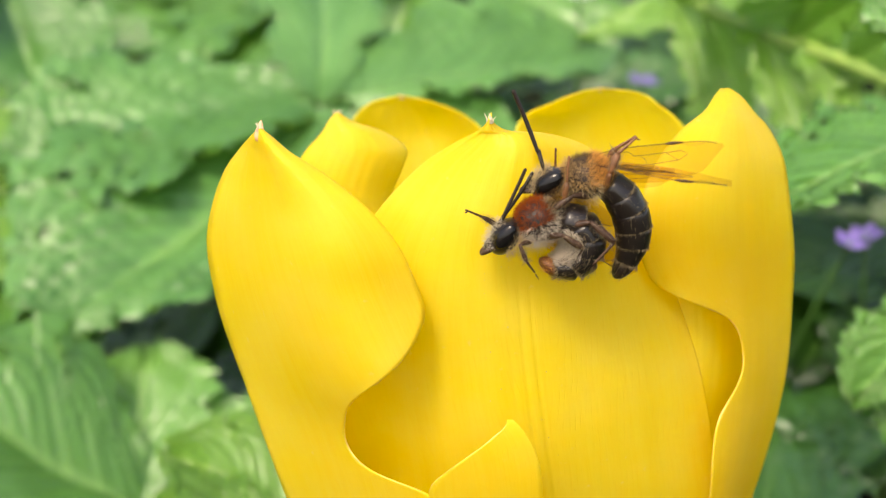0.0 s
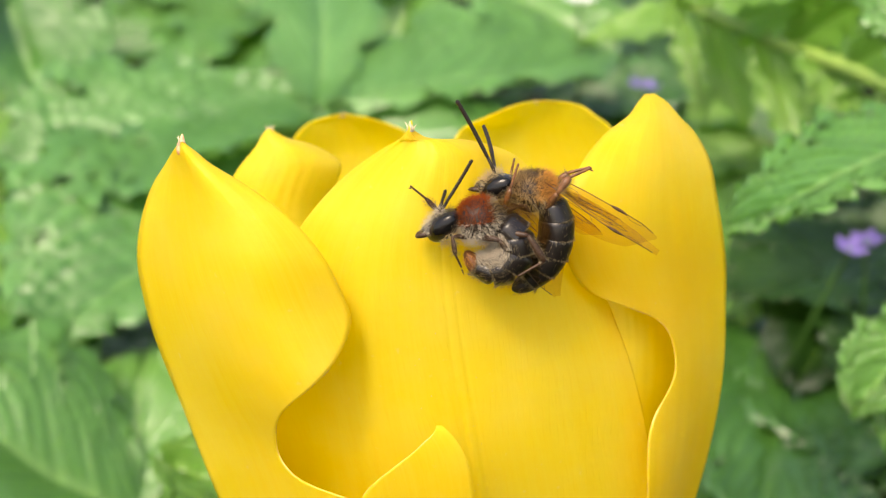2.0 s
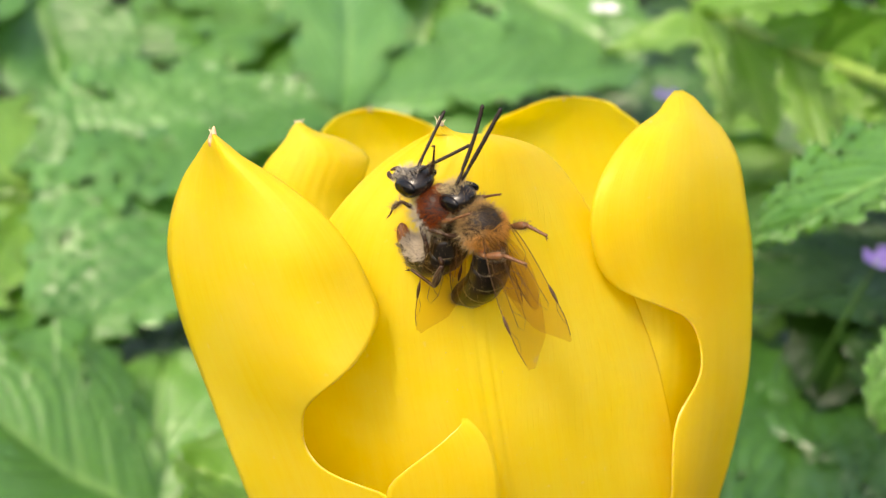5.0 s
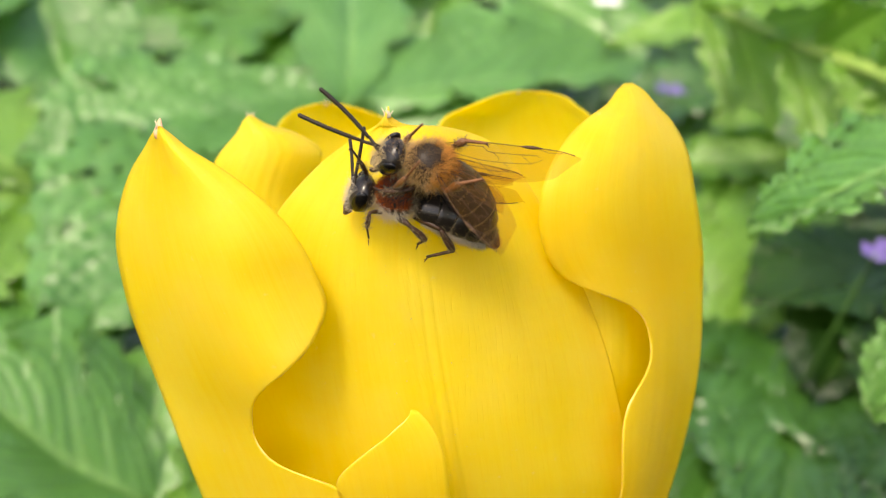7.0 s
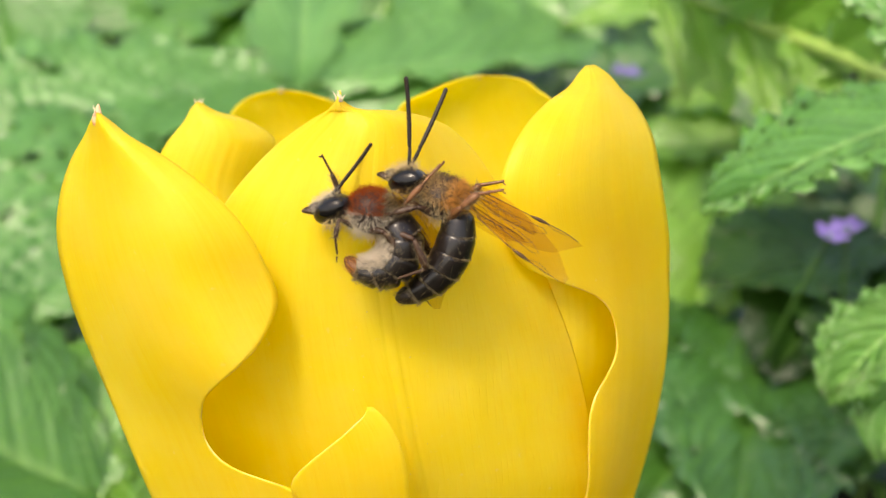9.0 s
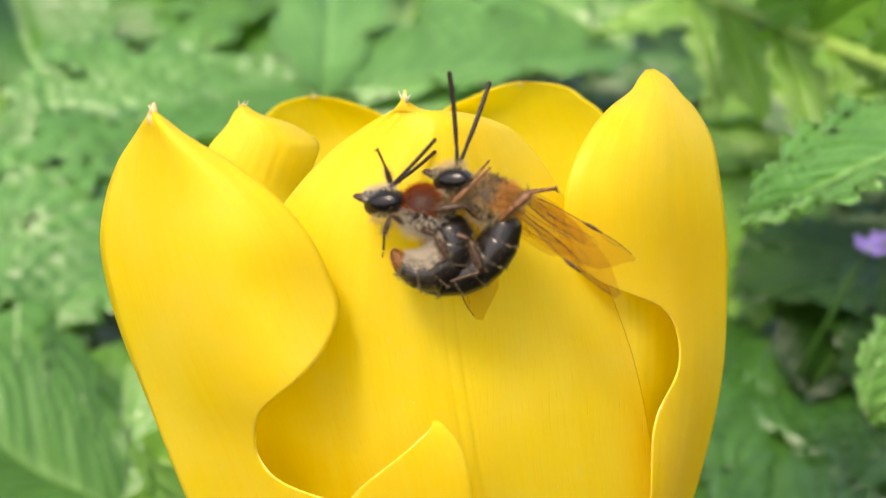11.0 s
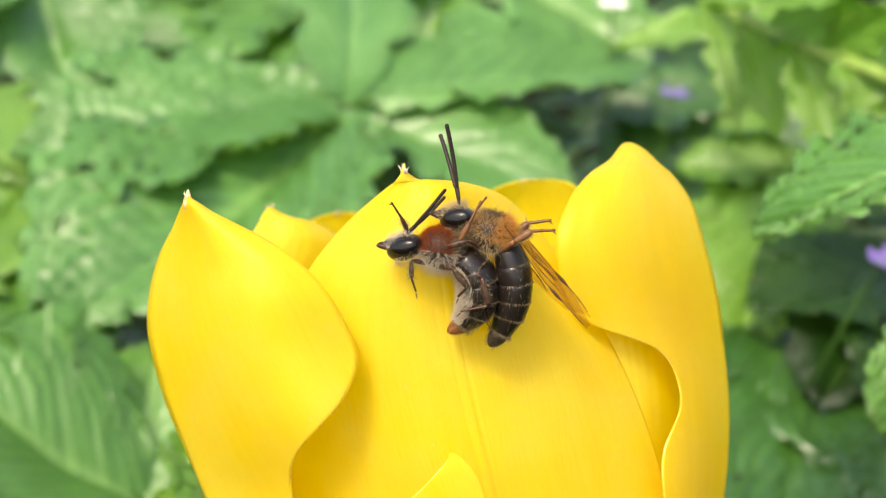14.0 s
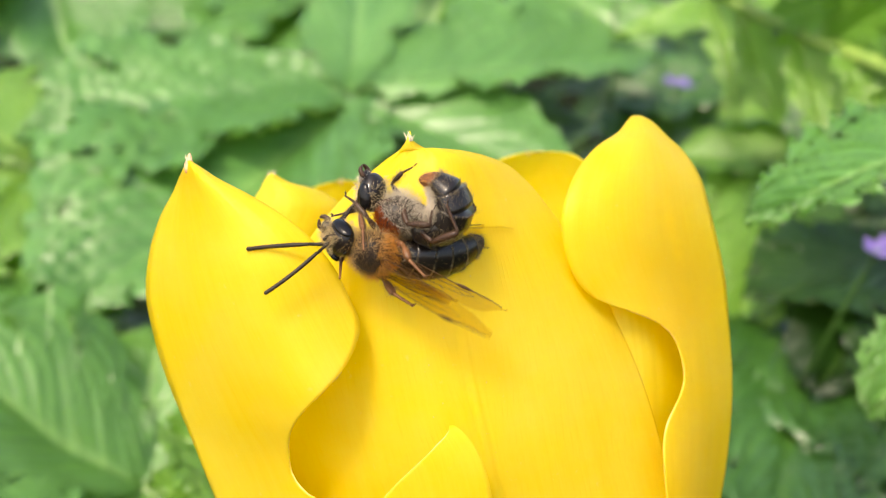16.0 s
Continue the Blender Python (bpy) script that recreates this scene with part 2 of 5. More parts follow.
MALE_WAY = (
    (0, (4.67, -18.44, 12.13, -10, -2, 90), (140, 0, 0.30), 55, 0, ((-0.08, -0.96, -0.28), (-0.07, -0.37, 0.93), (-0.0, -1.0, -0.02), (-0.77, -0.13, 0.62)), ((0.25, 0.17, 0.95), (0.87, -0.04, 0.5))),
    (0.5, (5.39, -18.48, 10.51, 10, -3, 85), (165, 0, 0.30), 55, 0, ((-0.16, -0.96, -0.24), (-0.05, -0.05, 1.0), (-0.04, -0.99, -0.13), (-0.77, 0.01, 0.64)), ((0.24, 0.33, 0.91), (0.96, 0.15, 0.24))),
    (1, (6.82, -16.89, 10.86, 11, 0, 84), (150, 0, 0.40), 55, 0, ((-0.11, -0.86, -0.5), (-0.1, -0.02, 0.99), (-0.03, -0.99, -0.12), (-0.8, 0.03, 0.6)), ((0.19, 0.41, 0.89), (0.86, 0.08, 0.5))),
    (1.5, (6.61, -16.86, 11.33, 0, -0, 86), (125, 0, 0.35), 55, 0, ((-0.09, -0.91, -0.41), (-0.11, -0.21, 0.97), (-0.03, -0.99, -0.15), (-0.8, -0.06, 0.6)), ((0.19, 0.37, 0.91), (0.84, -0.01, 0.54))),
    (2, (6.61, -16.90, 11.32, 7, -1, 85), (150, 0, 0.40), 55, 0, ((-0.18, -0.9, -0.41), (-0.11, -0.12, 0.99), (-0.07, -0.94, -0.33), (-0.8, -0.01, 0.6)), ((0.18, 0.52, 0.84), (0.79, 0.11, 0.61))),
    (2.5, (7.24, -16.74, 10.50, 19, -3, 82), (140, 0, 0.45), 55, 0, ((-0.24, -0.8, -0.56), (-0.05, 0.08, 1.0), (-0.12, -0.88, -0.45), (-0.77, 0.07, 0.64)), ((0.23, 0.45, 0.86), (0.7, 0.27, 0.67))),
    (3, (4.73, -18.94, 9.38, 56, -40, 66), (110, 0, 0.40), 14, 0, ((-0.58, -0.81, 0.01), (-0.27, 0.55, 0.79), (-0.38, -0.9, 0.23), (-0.19, 0.57, 0.8)), ((0.81, 0.35, 0.47), (-0.15, 0.71, 0.68))),
    (3.5, (3.93, -19.67, 8.78, 57, -43, 63), (90, 0, 0.40), 14, 0, ((-0.64, -0.77, -0.01), (-0.2, 0.54, 0.82), (-0.51, -0.85, 0.13), (-0.12, 0.56, 0.82)), ((0.85, 0.16, 0.5), (0.04, 0.63, 0.78))),
    (4, (1.05, -21.38, 8.73, 82, -34, 26), (110, 0, 0.25), 14, 0, ((-0.2, -0.84, 0.51), (-0.09, 0.89, 0.45), (-0.32, -0.76, 0.57), (0.38, 0.19, 0.9)), ((0.68, 0.73, -0.03), (-0.56, 0.82, 0.09))),
    (4.2, (-0.31, -21.54, 9.26, 81, -35, 28), (110, 0, 0.25), 14, 0, ((-0.23, -0.84, 0.5), (-0.07, 0.89, 0.46), (-0.32, -0.76, 0.57), (0.38, 0.17, 0.91)), ((0.71, 0.71, -0.01), (-0.41, 0.91, 0.11))),
    (5.2, (2.35, -19.91, 9.40, 49, -20, 54), (130, 0, 0.30), 32, 0, ((-0.32, -0.89, -0.32), (-0.11, 0.2, 0.97), (-0.15, -0.98, -0.15), (-0.41, 0.26, 0.88)), ((0.67, 0.31, 0.67), (0.42, 0.13, 0.9))),
    (6.3, (5.10, -19.27, 9.33, 36, 1, 79), (130, 0, 0.35), 55, 0, ((-0.13, -0.77, -0.63), (-0.12, 0.37, 0.92), (-0.07, -0.94, -0.33), (-0.81, 0.2, 0.55)), ((0.2, 0.17, 0.96), (0.03, 0.0, 1.0))),
    (6.5, (5.75, -19.02, 8.21, 59, 6, 77), (184, 0, 0.12), 55, 0, ((-0.08, -0.9, -0.43), (-0.19, 0.7, 0.69), (-0.02, -0.99, -0.1), (-0.85, 0.33, 0.41)), ((0.17, 0.21, 0.96), (-0.0, 0.03, 1.0))),
    (6.6, (5.51, -18.88, 8.43, 57, 5, 76), (180, 0, 0.12), 55, 0, ((-0.09, -0.91, -0.41), (-0.16, 0.67, 0.72), (-0.03, -0.99, -0.14), (-0.83, 0.32, 0.45)), ((0.21, 0.14, 0.97), (0.03, -0.03, 1.0))),
    (6.8, (2.84, -19.27, 11.37, 30, -33, 74), (120, 0, 0.30), 14, 0, ((-0.47, -0.88, -0.0), (-0.09, 0.08, 0.99), (-0.09, -0.98, 0.16), (-0.33, 0.27, 0.91)), ((0.71, 0.29, 0.64), (0.27, 0.23, 0.93))),
    (7, (1.35, -20.60, 12.55, 19, -51, 77), (80, -35, 0.35), 14, 0, ((-0.79, -0.41, 0.46), (-0.34, -0.08, 0.94), (0.04, -0.98, 0.18), (0.04, 0.14, 0.99)), ((0.68, 0.69, 0.25), (0.06, 1.0, 0.07))),
    (7.5, (2.06, -20.06, 11.46, 2, -31, 91), (165, -10, 0.42), 32, 0, ((-0.8, -0.53, -0.29), (-0.67, -0.14, 0.73), (-0.25, -0.96, -0.12), (-0.39, 0.04, 0.92)), ((0.64, 0.4, 0.65), (0.29, 0.84, 0.46))),
    (8, (4.80, -19.41, 10.05, 23, 2, 81), (140, 0, 0.45), 55, 0, ((-0.09, -1.0, -0.0), (-0.71, -0.05, 0.7), (0.04, -0.97, 0.25), (-0.35, 0.22, 0.91)), ((0.16, 0.42, 0.89), (0.17, 0.12, 0.98))),
    (8.2, (4.94, -19.37, 9.75, 23, 2, 81), (140, 0, 0.45), 55, 0, ((-0.1, -0.99, -0.07), (-0.71, -0.05, 0.7), (0.03, -0.98, 0.17), (-0.35, 0.22, 0.91)), ((0.16, 0.42, 0.89), (0.17, 0.12, 0.98))),
    (9.2, (5.95, -19.36, 9.59, 25, 2, 80), (140, 0, 0.42), 55, 0, ((-0.14, -0.95, -0.29), (-0.5, 0.09, 0.86), (-0.01, -1.0, -0.05), (-0.65, 0.19, 0.74)), ((0.16, 0.39, 0.91), (0.17, -0.05, 0.98))),
    (10.3, (4.76, -19.61, 9.17, 28, 1, 78), (135, 0, 0.40), 55, 0, ((-0.13, -0.79, -0.6), (-0.11, 0.25, 0.96), (-0.1, -0.88, -0.46), (-0.8, 0.14, 0.58)), ((0.19, 0.41, 0.89), (0.21, -0.03, 0.98))),
    (10.5, (5.32, -19.17, 9.00, 28, 1, 76), (145, 0, 0.42), 55, 0, ((-0.13, -0.79, -0.6), (-0.11, 0.25, 0.96), (-0.08, -0.93, -0.37), (-0.8, 0.14, 0.58)), ((0.2, 0.34, 0.92), (0.2, -0.29, 0.94))),
    (11, (3.44, -20.08, 9.85, 26, 2, 79), (160, 0, 0.45), 55, 0, ((-0.13, -0.96, -0.26), (-0.57, -0.02, 0.82), (0.0, -1.0, 0.0), (-0.82, 0.13, 0.55)), ((0.15, 0.47, 0.87), (0.17, 0.07, 0.98))),
    (11.5, (4.88, -18.49, 11.47, 7, -3, 83), (130, 0, 0.35), 55, 0, ((-0.04, -0.98, -0.2), (-0.11, -0.12, 0.99), (-0.03, -0.99, -0.15), (-0.39, -0.03, 0.92)), ((0.19, 0.44, 0.88), (0.67, 0.17, 0.73))),
    (12, (5.35, -17.63, 12.17, -4, -3, 84), (190, 0, 0.30), 55, 0, ((-0.08, -0.87, -0.48), (-0.15, -0.31, 0.94), (-0.08, -0.89, -0.45), (-0.43, -0.2, 0.88)), ((0.17, 0.31, 0.94), (0.76, 0.13, 0.63))),
    (12.5, (5.40, -17.84, 11.87, -3, -0, 85), (200, 0, 0.26), 55, 0, ((-0.05, -0.89, -0.45), (-0.21, -0.31, 0.93), (-0.04, -0.91, -0.4), (-0.41, -0.21, 0.89)), ((0.09, 0.5, 0.86), (0.71, 0.34, 0.62))),
    (13, (4.81, -17.97, 12.64, -6, 3, 86), (195, 0, 0.24), 55, 110, ((0.0, -0.92, -0.39), (-0.31, -0.37, 0.88), (0.0, -0.95, -0.31), (-0.71, -0.22, 0.67)), ((-0.0, 0.44, 0.9), (0.5, 0.34, 0.8))),
    (13.5, (5.20, -17.31, 12.77, -7, 1, 86), (195, 0, 0.24), 55, 110, ((0.0, -0.88, -0.47), (-0.31, -0.4, 0.86), (0.0, -0.95, -0.33), (-0.71, -0.24, 0.66)), ((-0.0, 0.42, 0.91), (0.5, 0.32, 0.8))),
    (14, (4.05, -19.61, 10.73, 26, -8, 82), (110, 0, 0.40), 55, 0, ((-0.08, -0.87, -0.48), (-0.14, 0.12, 0.98), (-0.08, -0.9, -0.43), (-0.35, 0.18, 0.92)), ((0.15, 0.45, 0.88), (0.31, 0.56, 0.76))),
    (14.3, (2.28, -20.81, 9.99, 24, -12, 80), (100, 0, 0.40), 55, 60, ((-0.09, -0.94, -0.33), (-0.05, 0.08, 1.0), (-0.06, -0.97, -0.23), (-0.26, 0.15, 0.95)), ((0.23, 0.44, 0.87), (0.38, 0.55, 0.74))),
    (14.5, (4.34, -19.66, 9.78, 5, -48, 87), (95, 0, 0.20), 14, 150, ((-0.42, -0.9, -0.13), (0.23, -0.39, 0.89), (-0.24, -0.97, -0.09), (0.04, -0.18, 0.98)), ((0.77, 0.05, 0.64), (0.77, 0.12, 0.63))),
    (14.6, (-0.24, -21.22, 7.78, 66, -53, 24), (40, 20, 0.30), 14, 0, ((-0.17, -0.98, -0.04), (0.09, 0.0, 1.0), (0.17, -0.98, 0.04), (0.08, 0.06, 0.99)), ((-0.33, 0.94, -0.09), (-0.84, 0.5, -0.22))),
    (14.7, (-2.97, -20.96, 6.04, 90, -25, 3), (25, 42, 0.30), 14, 0, ((-0.01, -1.0, 0.09), (-0.11, 0.29, 0.95), (0.36, -0.92, 0.12), (0.07, 0.2, 0.98)), ((-0.93, 0.34, -0.13), (-0.38, 0.9, 0.23))),
    (14.8, (-2.92, -20.96, 8.55, 91, -24, 3), (20, 35, 0.30), 14, 0, ((-0.44, -0.9, 0.03), (-0.11, 0.29, 0.95), (0.4, -0.91, 0.12), (0.07, 0.2, 0.98)), ((-0.68, 0.72, -0.13), (0.36, 0.93, -0.04))),
    (14.9, (-5.81, -18.95, 9.15, 82, -24, 12), (20, 35, 0.30), 14, 0, ((-0.65, -0.74, -0.16), (-0.24, 0.26, 0.94), (0.27, -0.92, -0.28), (-0.02, 0.14, 0.99)), ((-0.78, 0.59, -0.2), (-0.07, 1.0, -0.02))),
    (15, (-3.78, -19.77, 7.37, 146, -47, -58), (55, 16, 0.10), 32, 0, ((-0.46, -0.59, 0.66), (0.75, -0.66, 0.0), (-0.39, -0.89, 0.25), (0.96, 0.02, 0.27)), ((-0.03, 0.98, -0.19), (-0.55, 0.81, 0.21))),
    (15.2, (-3.40, -20.00, 7.49, 131, -48, -54), (50, 28, 0.10), 32, 0, ((-0.57, -0.61, 0.56), (0.86, 0.15, 0.48), (-0.12, -0.98, -0.13), (0.73, -0.01, 0.68)), ((-0.19, 0.97, 0.12), (-0.72, 0.53, 0.45))),
    (15.5, (-2.93, -20.10, 7.61, 110, -50, -30), (95, 50, 0.28), 32, 0, ((-0.67, -0.62, 0.4), (0.59, 0.14, 0.8), (0.02, -0.99, -0.1), (0.98, 0.08, 0.17)), ((-0.43, 0.89, 0.14), (-0.91, 0.29, 0.3))),
    (15.7, (-4.46, -19.39, 9.63, 85, -25, 4), (25, 12, 0.10), 14, 0, ((-0.6, -0.8, -0.06), (0.05, 0.21, 0.98), (0.48, -0.87, -0.12), (0.11, 0.14, 0.98)), ((-0.05, 1.0, -0.01), (-0.87, 0.48, -0.09))),
    (15.85, (-4.10, -19.58, 7.38, 116, -54, -36), (50, 30, 0.10), 32, 0, ((-0.44, -0.86, 0.25), (0.62, 0.12, 0.77), (0.02, -0.98, -0.19), (0.57, 0.0, 0.82)), ((-0.35, 0.93, 0.13), (-0.81, 0.5, 0.3))),
    (16, (-3.70, -19.75, 8.05, 145, -43, -56), (60, 22, 0.10), 32, 0, ((0.04, -0.97, 0.23), (0.95, 0.13, -0.29), (0.03, -0.99, 0.13), (0.92, 0.29, -0.25)), ((-0.4, 0.91, 0.07), (-0.78, 0.37, 0.51))),
)
FEMALE_WAY = (
    (0, (1.87, -19.20, 9.57, -28, 2, 93), (256, 0, 0.11), 55, 0, ((0.3, -0.41, -0.86), (-0.35, -0.49, -0.8), (0.41, -0.48, -0.78), (-0.35, -0.49, -0.8)), ((0.12, -0.81, 0.57), (-0.09, -0.9, 0.43))),
    (0.5, (1.74, -19.25, 9.41, -4, -3, 88), (240, 0, 0.06), 55, 0, ((0.25, -0.41, -0.87), (-0.39, -0.49, -0.78), (0.36, -0.48, -0.8), (-0.39, -0.49, -0.78)), ((0.19, -0.67, 0.72), (-0.18, -0.74, 0.65))),
    (1, (3.18, -18.67, 9.68, -12, -3, 89), (271, 0, 0.14), 55, 0, ((0.25, -0.41, -0.87), (-0.39, -0.49, -0.78), (0.36, -0.48, -0.8), (-0.39, -0.49, -0.78)), ((0.17, -0.77, 0.62), (0.51, -0.63, 0.59))),
    (1.5, (3.31, -18.62, 9.78, -13, 0, 89), (271, 0, 0.14), 55, 0, ((0.3, -0.41, -0.86), (-0.35, -0.49, -0.8), (0.41, -0.48, -0.78), (-0.35, -0.49, -0.8)), ((0.16, -0.64, 0.75), (0.35, -0.49, 0.8))),
    (2, (3.12, -18.73, 9.88, -11, -1, 89), (265, 0, 0.14), 55, 0, ((0.3, -0.41, -0.86), (-0.35, -0.49, -0.8), (0.41, -0.48, -0.78), (-0.35, -0.49, -0.8)), ((0.15, -0.71, 0.69), (0.64, -0.5, 0.59))),
    (2.5, (2.98, -18.84, 9.56, -3, -1, 88), (250, 0, 0.16), 55, 0, ((0.3, -0.41, -0.86), (-0.35, -0.49, -0.8), (0.41, -0.48, -0.78), (-0.35, -0.49, -0.8)), ((0.1, -0.88, 0.46), (-0.09, -0.91, 0.4))),
    (3, (0.63, -19.48, 9.50, 18, -29, 90), (230, 0, 0.15), 20, 0, ((-0.21, -0.52, -0.83), (-0.76, -0.43, -0.49), (-0.09, -0.6, -0.79), (-0.76, -0.43, -0.49)), ((0.39, -0.55, 0.74), (0.72, -0.61, 0.34))),
    (3.5, (0.67, -19.47, 9.30, 31, -32, 80), (200, 0, 0.15), 20, 0, ((-0.26, -0.52, -0.81), (-0.79, -0.43, -0.44), (-0.14, -0.6, -0.78), (-0.79, -0.43, -0.44)), ((0.44, -0.55, 0.71), (0.72, -0.5, 0.48))),
    (4, (-0.32, -19.56, 10.00, 69, -26, 35), (205, -10, 0.15), 20, 0, ((0.24, -0.93, -0.26), (-0.71, -0.04, 0.7), (0.13, -0.89, -0.43), (-0.71, -0.04, 0.7)), ((0.85, -0.21, 0.48), (-0.02, 0.91, 0.42))),
    (4.2, (-1.71, -19.34, 10.47, 67, -27, 37), (205, -10, 0.15), 20, 0, ((0.24, -0.93, -0.26), (-0.71, -0.04, 0.7), (0.13, -0.89, -0.43), (-0.71, -0.04, 0.7)), ((0.84, -0.24, 0.49), (0.07, 0.88, 0.47))),
    (5.2, (-0.53, -19.30, 10.12, 47, -22, 55), (220, 0, 0.15), 38, 0, ((-0.22, -0.41, -0.88), (-0.73, -0.49, -0.48), (-0.08, -0.48, -0.88), (-0.73, -0.49, -0.48)), ((0.66, -0.34, 0.66), (0.68, 0.26, 0.68))),
    (6.3, (1.44, -19.38, 10.16, 18, -0, 83), (240, 0, 0.18), 55, 0, ((0.3, -0.41, -0.86), (-0.35, -0.49, -0.8), (0.41, -0.48, -0.78), (-0.35, -0.49, -0.8)), ((0.15, -0.67, 0.73), (-0.04, -0.75, 0.66))),
    (6.5, (2.61, -19.04, 9.21, 30, 2, 81), (260, 0, 0.26), 40, 0, ((0.33, -0.41, -0.85), (-0.32, -0.49, -0.81), (0.43, -0.48, -0.77), (-0.32, -0.49, -0.81)), ((0.1, -0.8, 0.59), (-0.1, -0.9, 0.42))),
    (6.6, (2.33, -19.02, 9.35, 30, 2, 81), (260, 0, 0.26), 40, 0, ((0.33, -0.41, -0.85), (-0.32, -0.49, -0.81), (0.43, -0.48, -0.77), (-0.32, -0.49, -0.81)), ((0.1, -0.8, 0.59), (-0.09, -0.88, 0.47))),
    (6.8, (-0.23, -19.48, 9.96, 14, -13, 80), (240, 0, 0.15), 20, 0, ((0.1, -0.41, -0.9), (-0.52, -0.49, -0.7), (0.22, -0.48, -0.85), (-0.52, -0.49, -0.7)), ((0.41, -0.26, 0.88), (0.38, -0.42, 0.82))),
    (7, (-0.31, -18.74, 10.42, 1, -29, 86), (60, 0, 0.10), 20, 0, ((0.36, -0.88, -0.3), (-0.68, -0.49, -0.54), (0.46, -0.83, -0.33), (-0.68, -0.49, -0.54)), ((0.63, -0.22, 0.75), (0.94, 0.03, 0.34))),
    (7.5, (0.44, -19.52, 9.38, 23, -7, 78), (267, 0, 0.08), 38, 0, ((0.17, -0.41, -0.89), (-0.45, -0.49, -0.74), (0.29, -0.48, -0.83), (-0.45, -0.49, -0.74)), ((0.34, -0.17, 0.93), (0.34, -0.09, 0.94))),
    (8, (1.34, -19.42, 8.98, 0, 1, 85), (240, 0, 0.17), 68, 0, ((0.33, -0.41, -0.85), (-0.32, -0.49, -0.81), (0.43, -0.48, -0.77), (-0.32, -0.49, -0.81)), ((0.13, -0.68, 0.72), (0.47, -0.58, 0.67))),
    (8.2, (1.48, -19.40, 8.69, 1, 2, 85), (240, 0, 0.17), 65, 0, ((0.33, -0.41, -0.85), (-0.32, -0.49, -0.81), (0.43, -0.48, -0.77), (-0.32, -0.49, -0.81)), ((0.13, -0.68, 0.72), (0.47, -0.58, 0.67))),
    (9.2, (1.67, -19.49, 8.92, 2, 1, 84), (235, 0, 0.18), 62, 0, ((0.33, -0.41, -0.85), (-0.32, -0.49, -0.81), (0.43, -0.48, -0.77), (-0.32, -0.49, -0.81)), ((0.13, -0.63, 0.77), (0.47, -0.57, 0.68))),
    (10.3, (-0.49, -19.60, 9.16, 1, 1, 84), (225, 0, 0.20), 62, 0, ((0.33, -0.41, -0.85), (-0.32, -0.49, -0.81), (0.43, -0.48, -0.77), (-0.32, -0.49, -0.81)), ((0.13, -0.68, 0.72), (0.44, -0.75, 0.5))),
    (10.5, (0.62, -19.50, 9.08, 5, 2, 81), (225, 0, 0.20), 60, 0, ((0.33, -0.41, -0.85), (-0.32, -0.49, -0.81), (0.43, -0.48, -0.77), (-0.32, -0.49, -0.81)), ((0.15, -0.45, 0.88), (0.47, -0.53, 0.71))),
    (11, (-0.07, -19.56, 9.20, 8, 1, 82), (245, 0, 0.17), 68, 0, ((0.33, -0.41, -0.85), (-0.32, -0.49, -0.81), (0.43, -0.48, -0.77), (-0.32, -0.49, -0.81)), ((0.14, -0.62, 0.78), (0.45, -0.66, 0.59))),
    (11.5, (1.85, -19.22, 9.79, -11, -3, 87), (265, 0, 0.14), 55, 0, ((0.3, -0.41, -0.86), (-0.35, -0.49, -0.8), (0.41, -0.48, -0.78), (-0.35, -0.49, -0.8)), ((0.16, -0.62, 0.77), (0.5, -0.47, 0.72))),
    (12, (2.45, -19.03, 9.90, -25, -4, 89), (261, 0, 0.21), 55, 0, ((0.3, -0.41, -0.86), (-0.35, -0.49, -0.8), (0.41, -0.48, -0.78), (-0.35, -0.49, -0.8)), ((0.16, -0.64, 0.75), (0.49, -0.54, 0.68))),
    (12.5, (2.79, -18.91, 9.96, -33, -1, 89), (242, 0, 0.20), 55, 0, ((0.36, -0.41, -0.84), (-0.29, -0.49, -0.82), (0.46, -0.48, -0.75), (-0.29, -0.49, -0.82)), ((0.13, -0.36, 0.92), (-0.07, -0.62, 0.78))),
    (13, (2.62, -18.99, 9.96, -35, -1, 89), (259, 0, 0.13), 55, 0, ((0.4, -0.41, -0.82), (-0.25, -0.49, -0.83), (0.5, -0.48, -0.73), (-0.25, -0.49, -0.83)), ((0.07, -0.62, 0.79), (-0.45, -0.69, 0.56))),
    (13.5, (2.93, -18.78, 10.40, -25, -4, 88), (250, 0, 0.16), 55, 0, ((0.4, -0.41, -0.82), (-0.25, -0.49, -0.83), (0.5, -0.48, -0.73), (-0.25, -0.49, -0.83)), ((0.09, 0.07, 0.99), (-0.43, -0.43, 0.79))),
    (14, (0.86, -19.48, 9.91, 5, -9, 85), (164, 0, 0.20), 68, 0, ((0.33, -0.41, -0.85), (-0.32, -0.49, -0.81), (0.43, -0.48, -0.77), (-0.32, -0.49, -0.81)), ((0.13, -0.68, 0.72), (0.45, -0.7, 0.56))),
    (14.3, (-0.80, -19.59, 9.16, 5, -11, 85), (140, 0, 0.20), 62, 0, ((0.3, -0.41, -0.86), (-0.35, -0.49, -0.8), (0.41, -0.48, -0.78), (-0.35, -0.49, -0.8)), ((0.16, -0.64, 0.75), (0.47, -0.7, 0.54))),
    (14.5, (1.14, -19.48, 8.88, 13, -8, 83), (50, 0, 0.30), 52, 0, ((0.33, -0.41, -0.85), (-0.32, -0.49, -0.81), (0.43, -0.48, -0.77), (-0.32, -0.49, -0.81)), ((0.11, -0.77, 0.63), (0.42, -0.81, 0.4))),
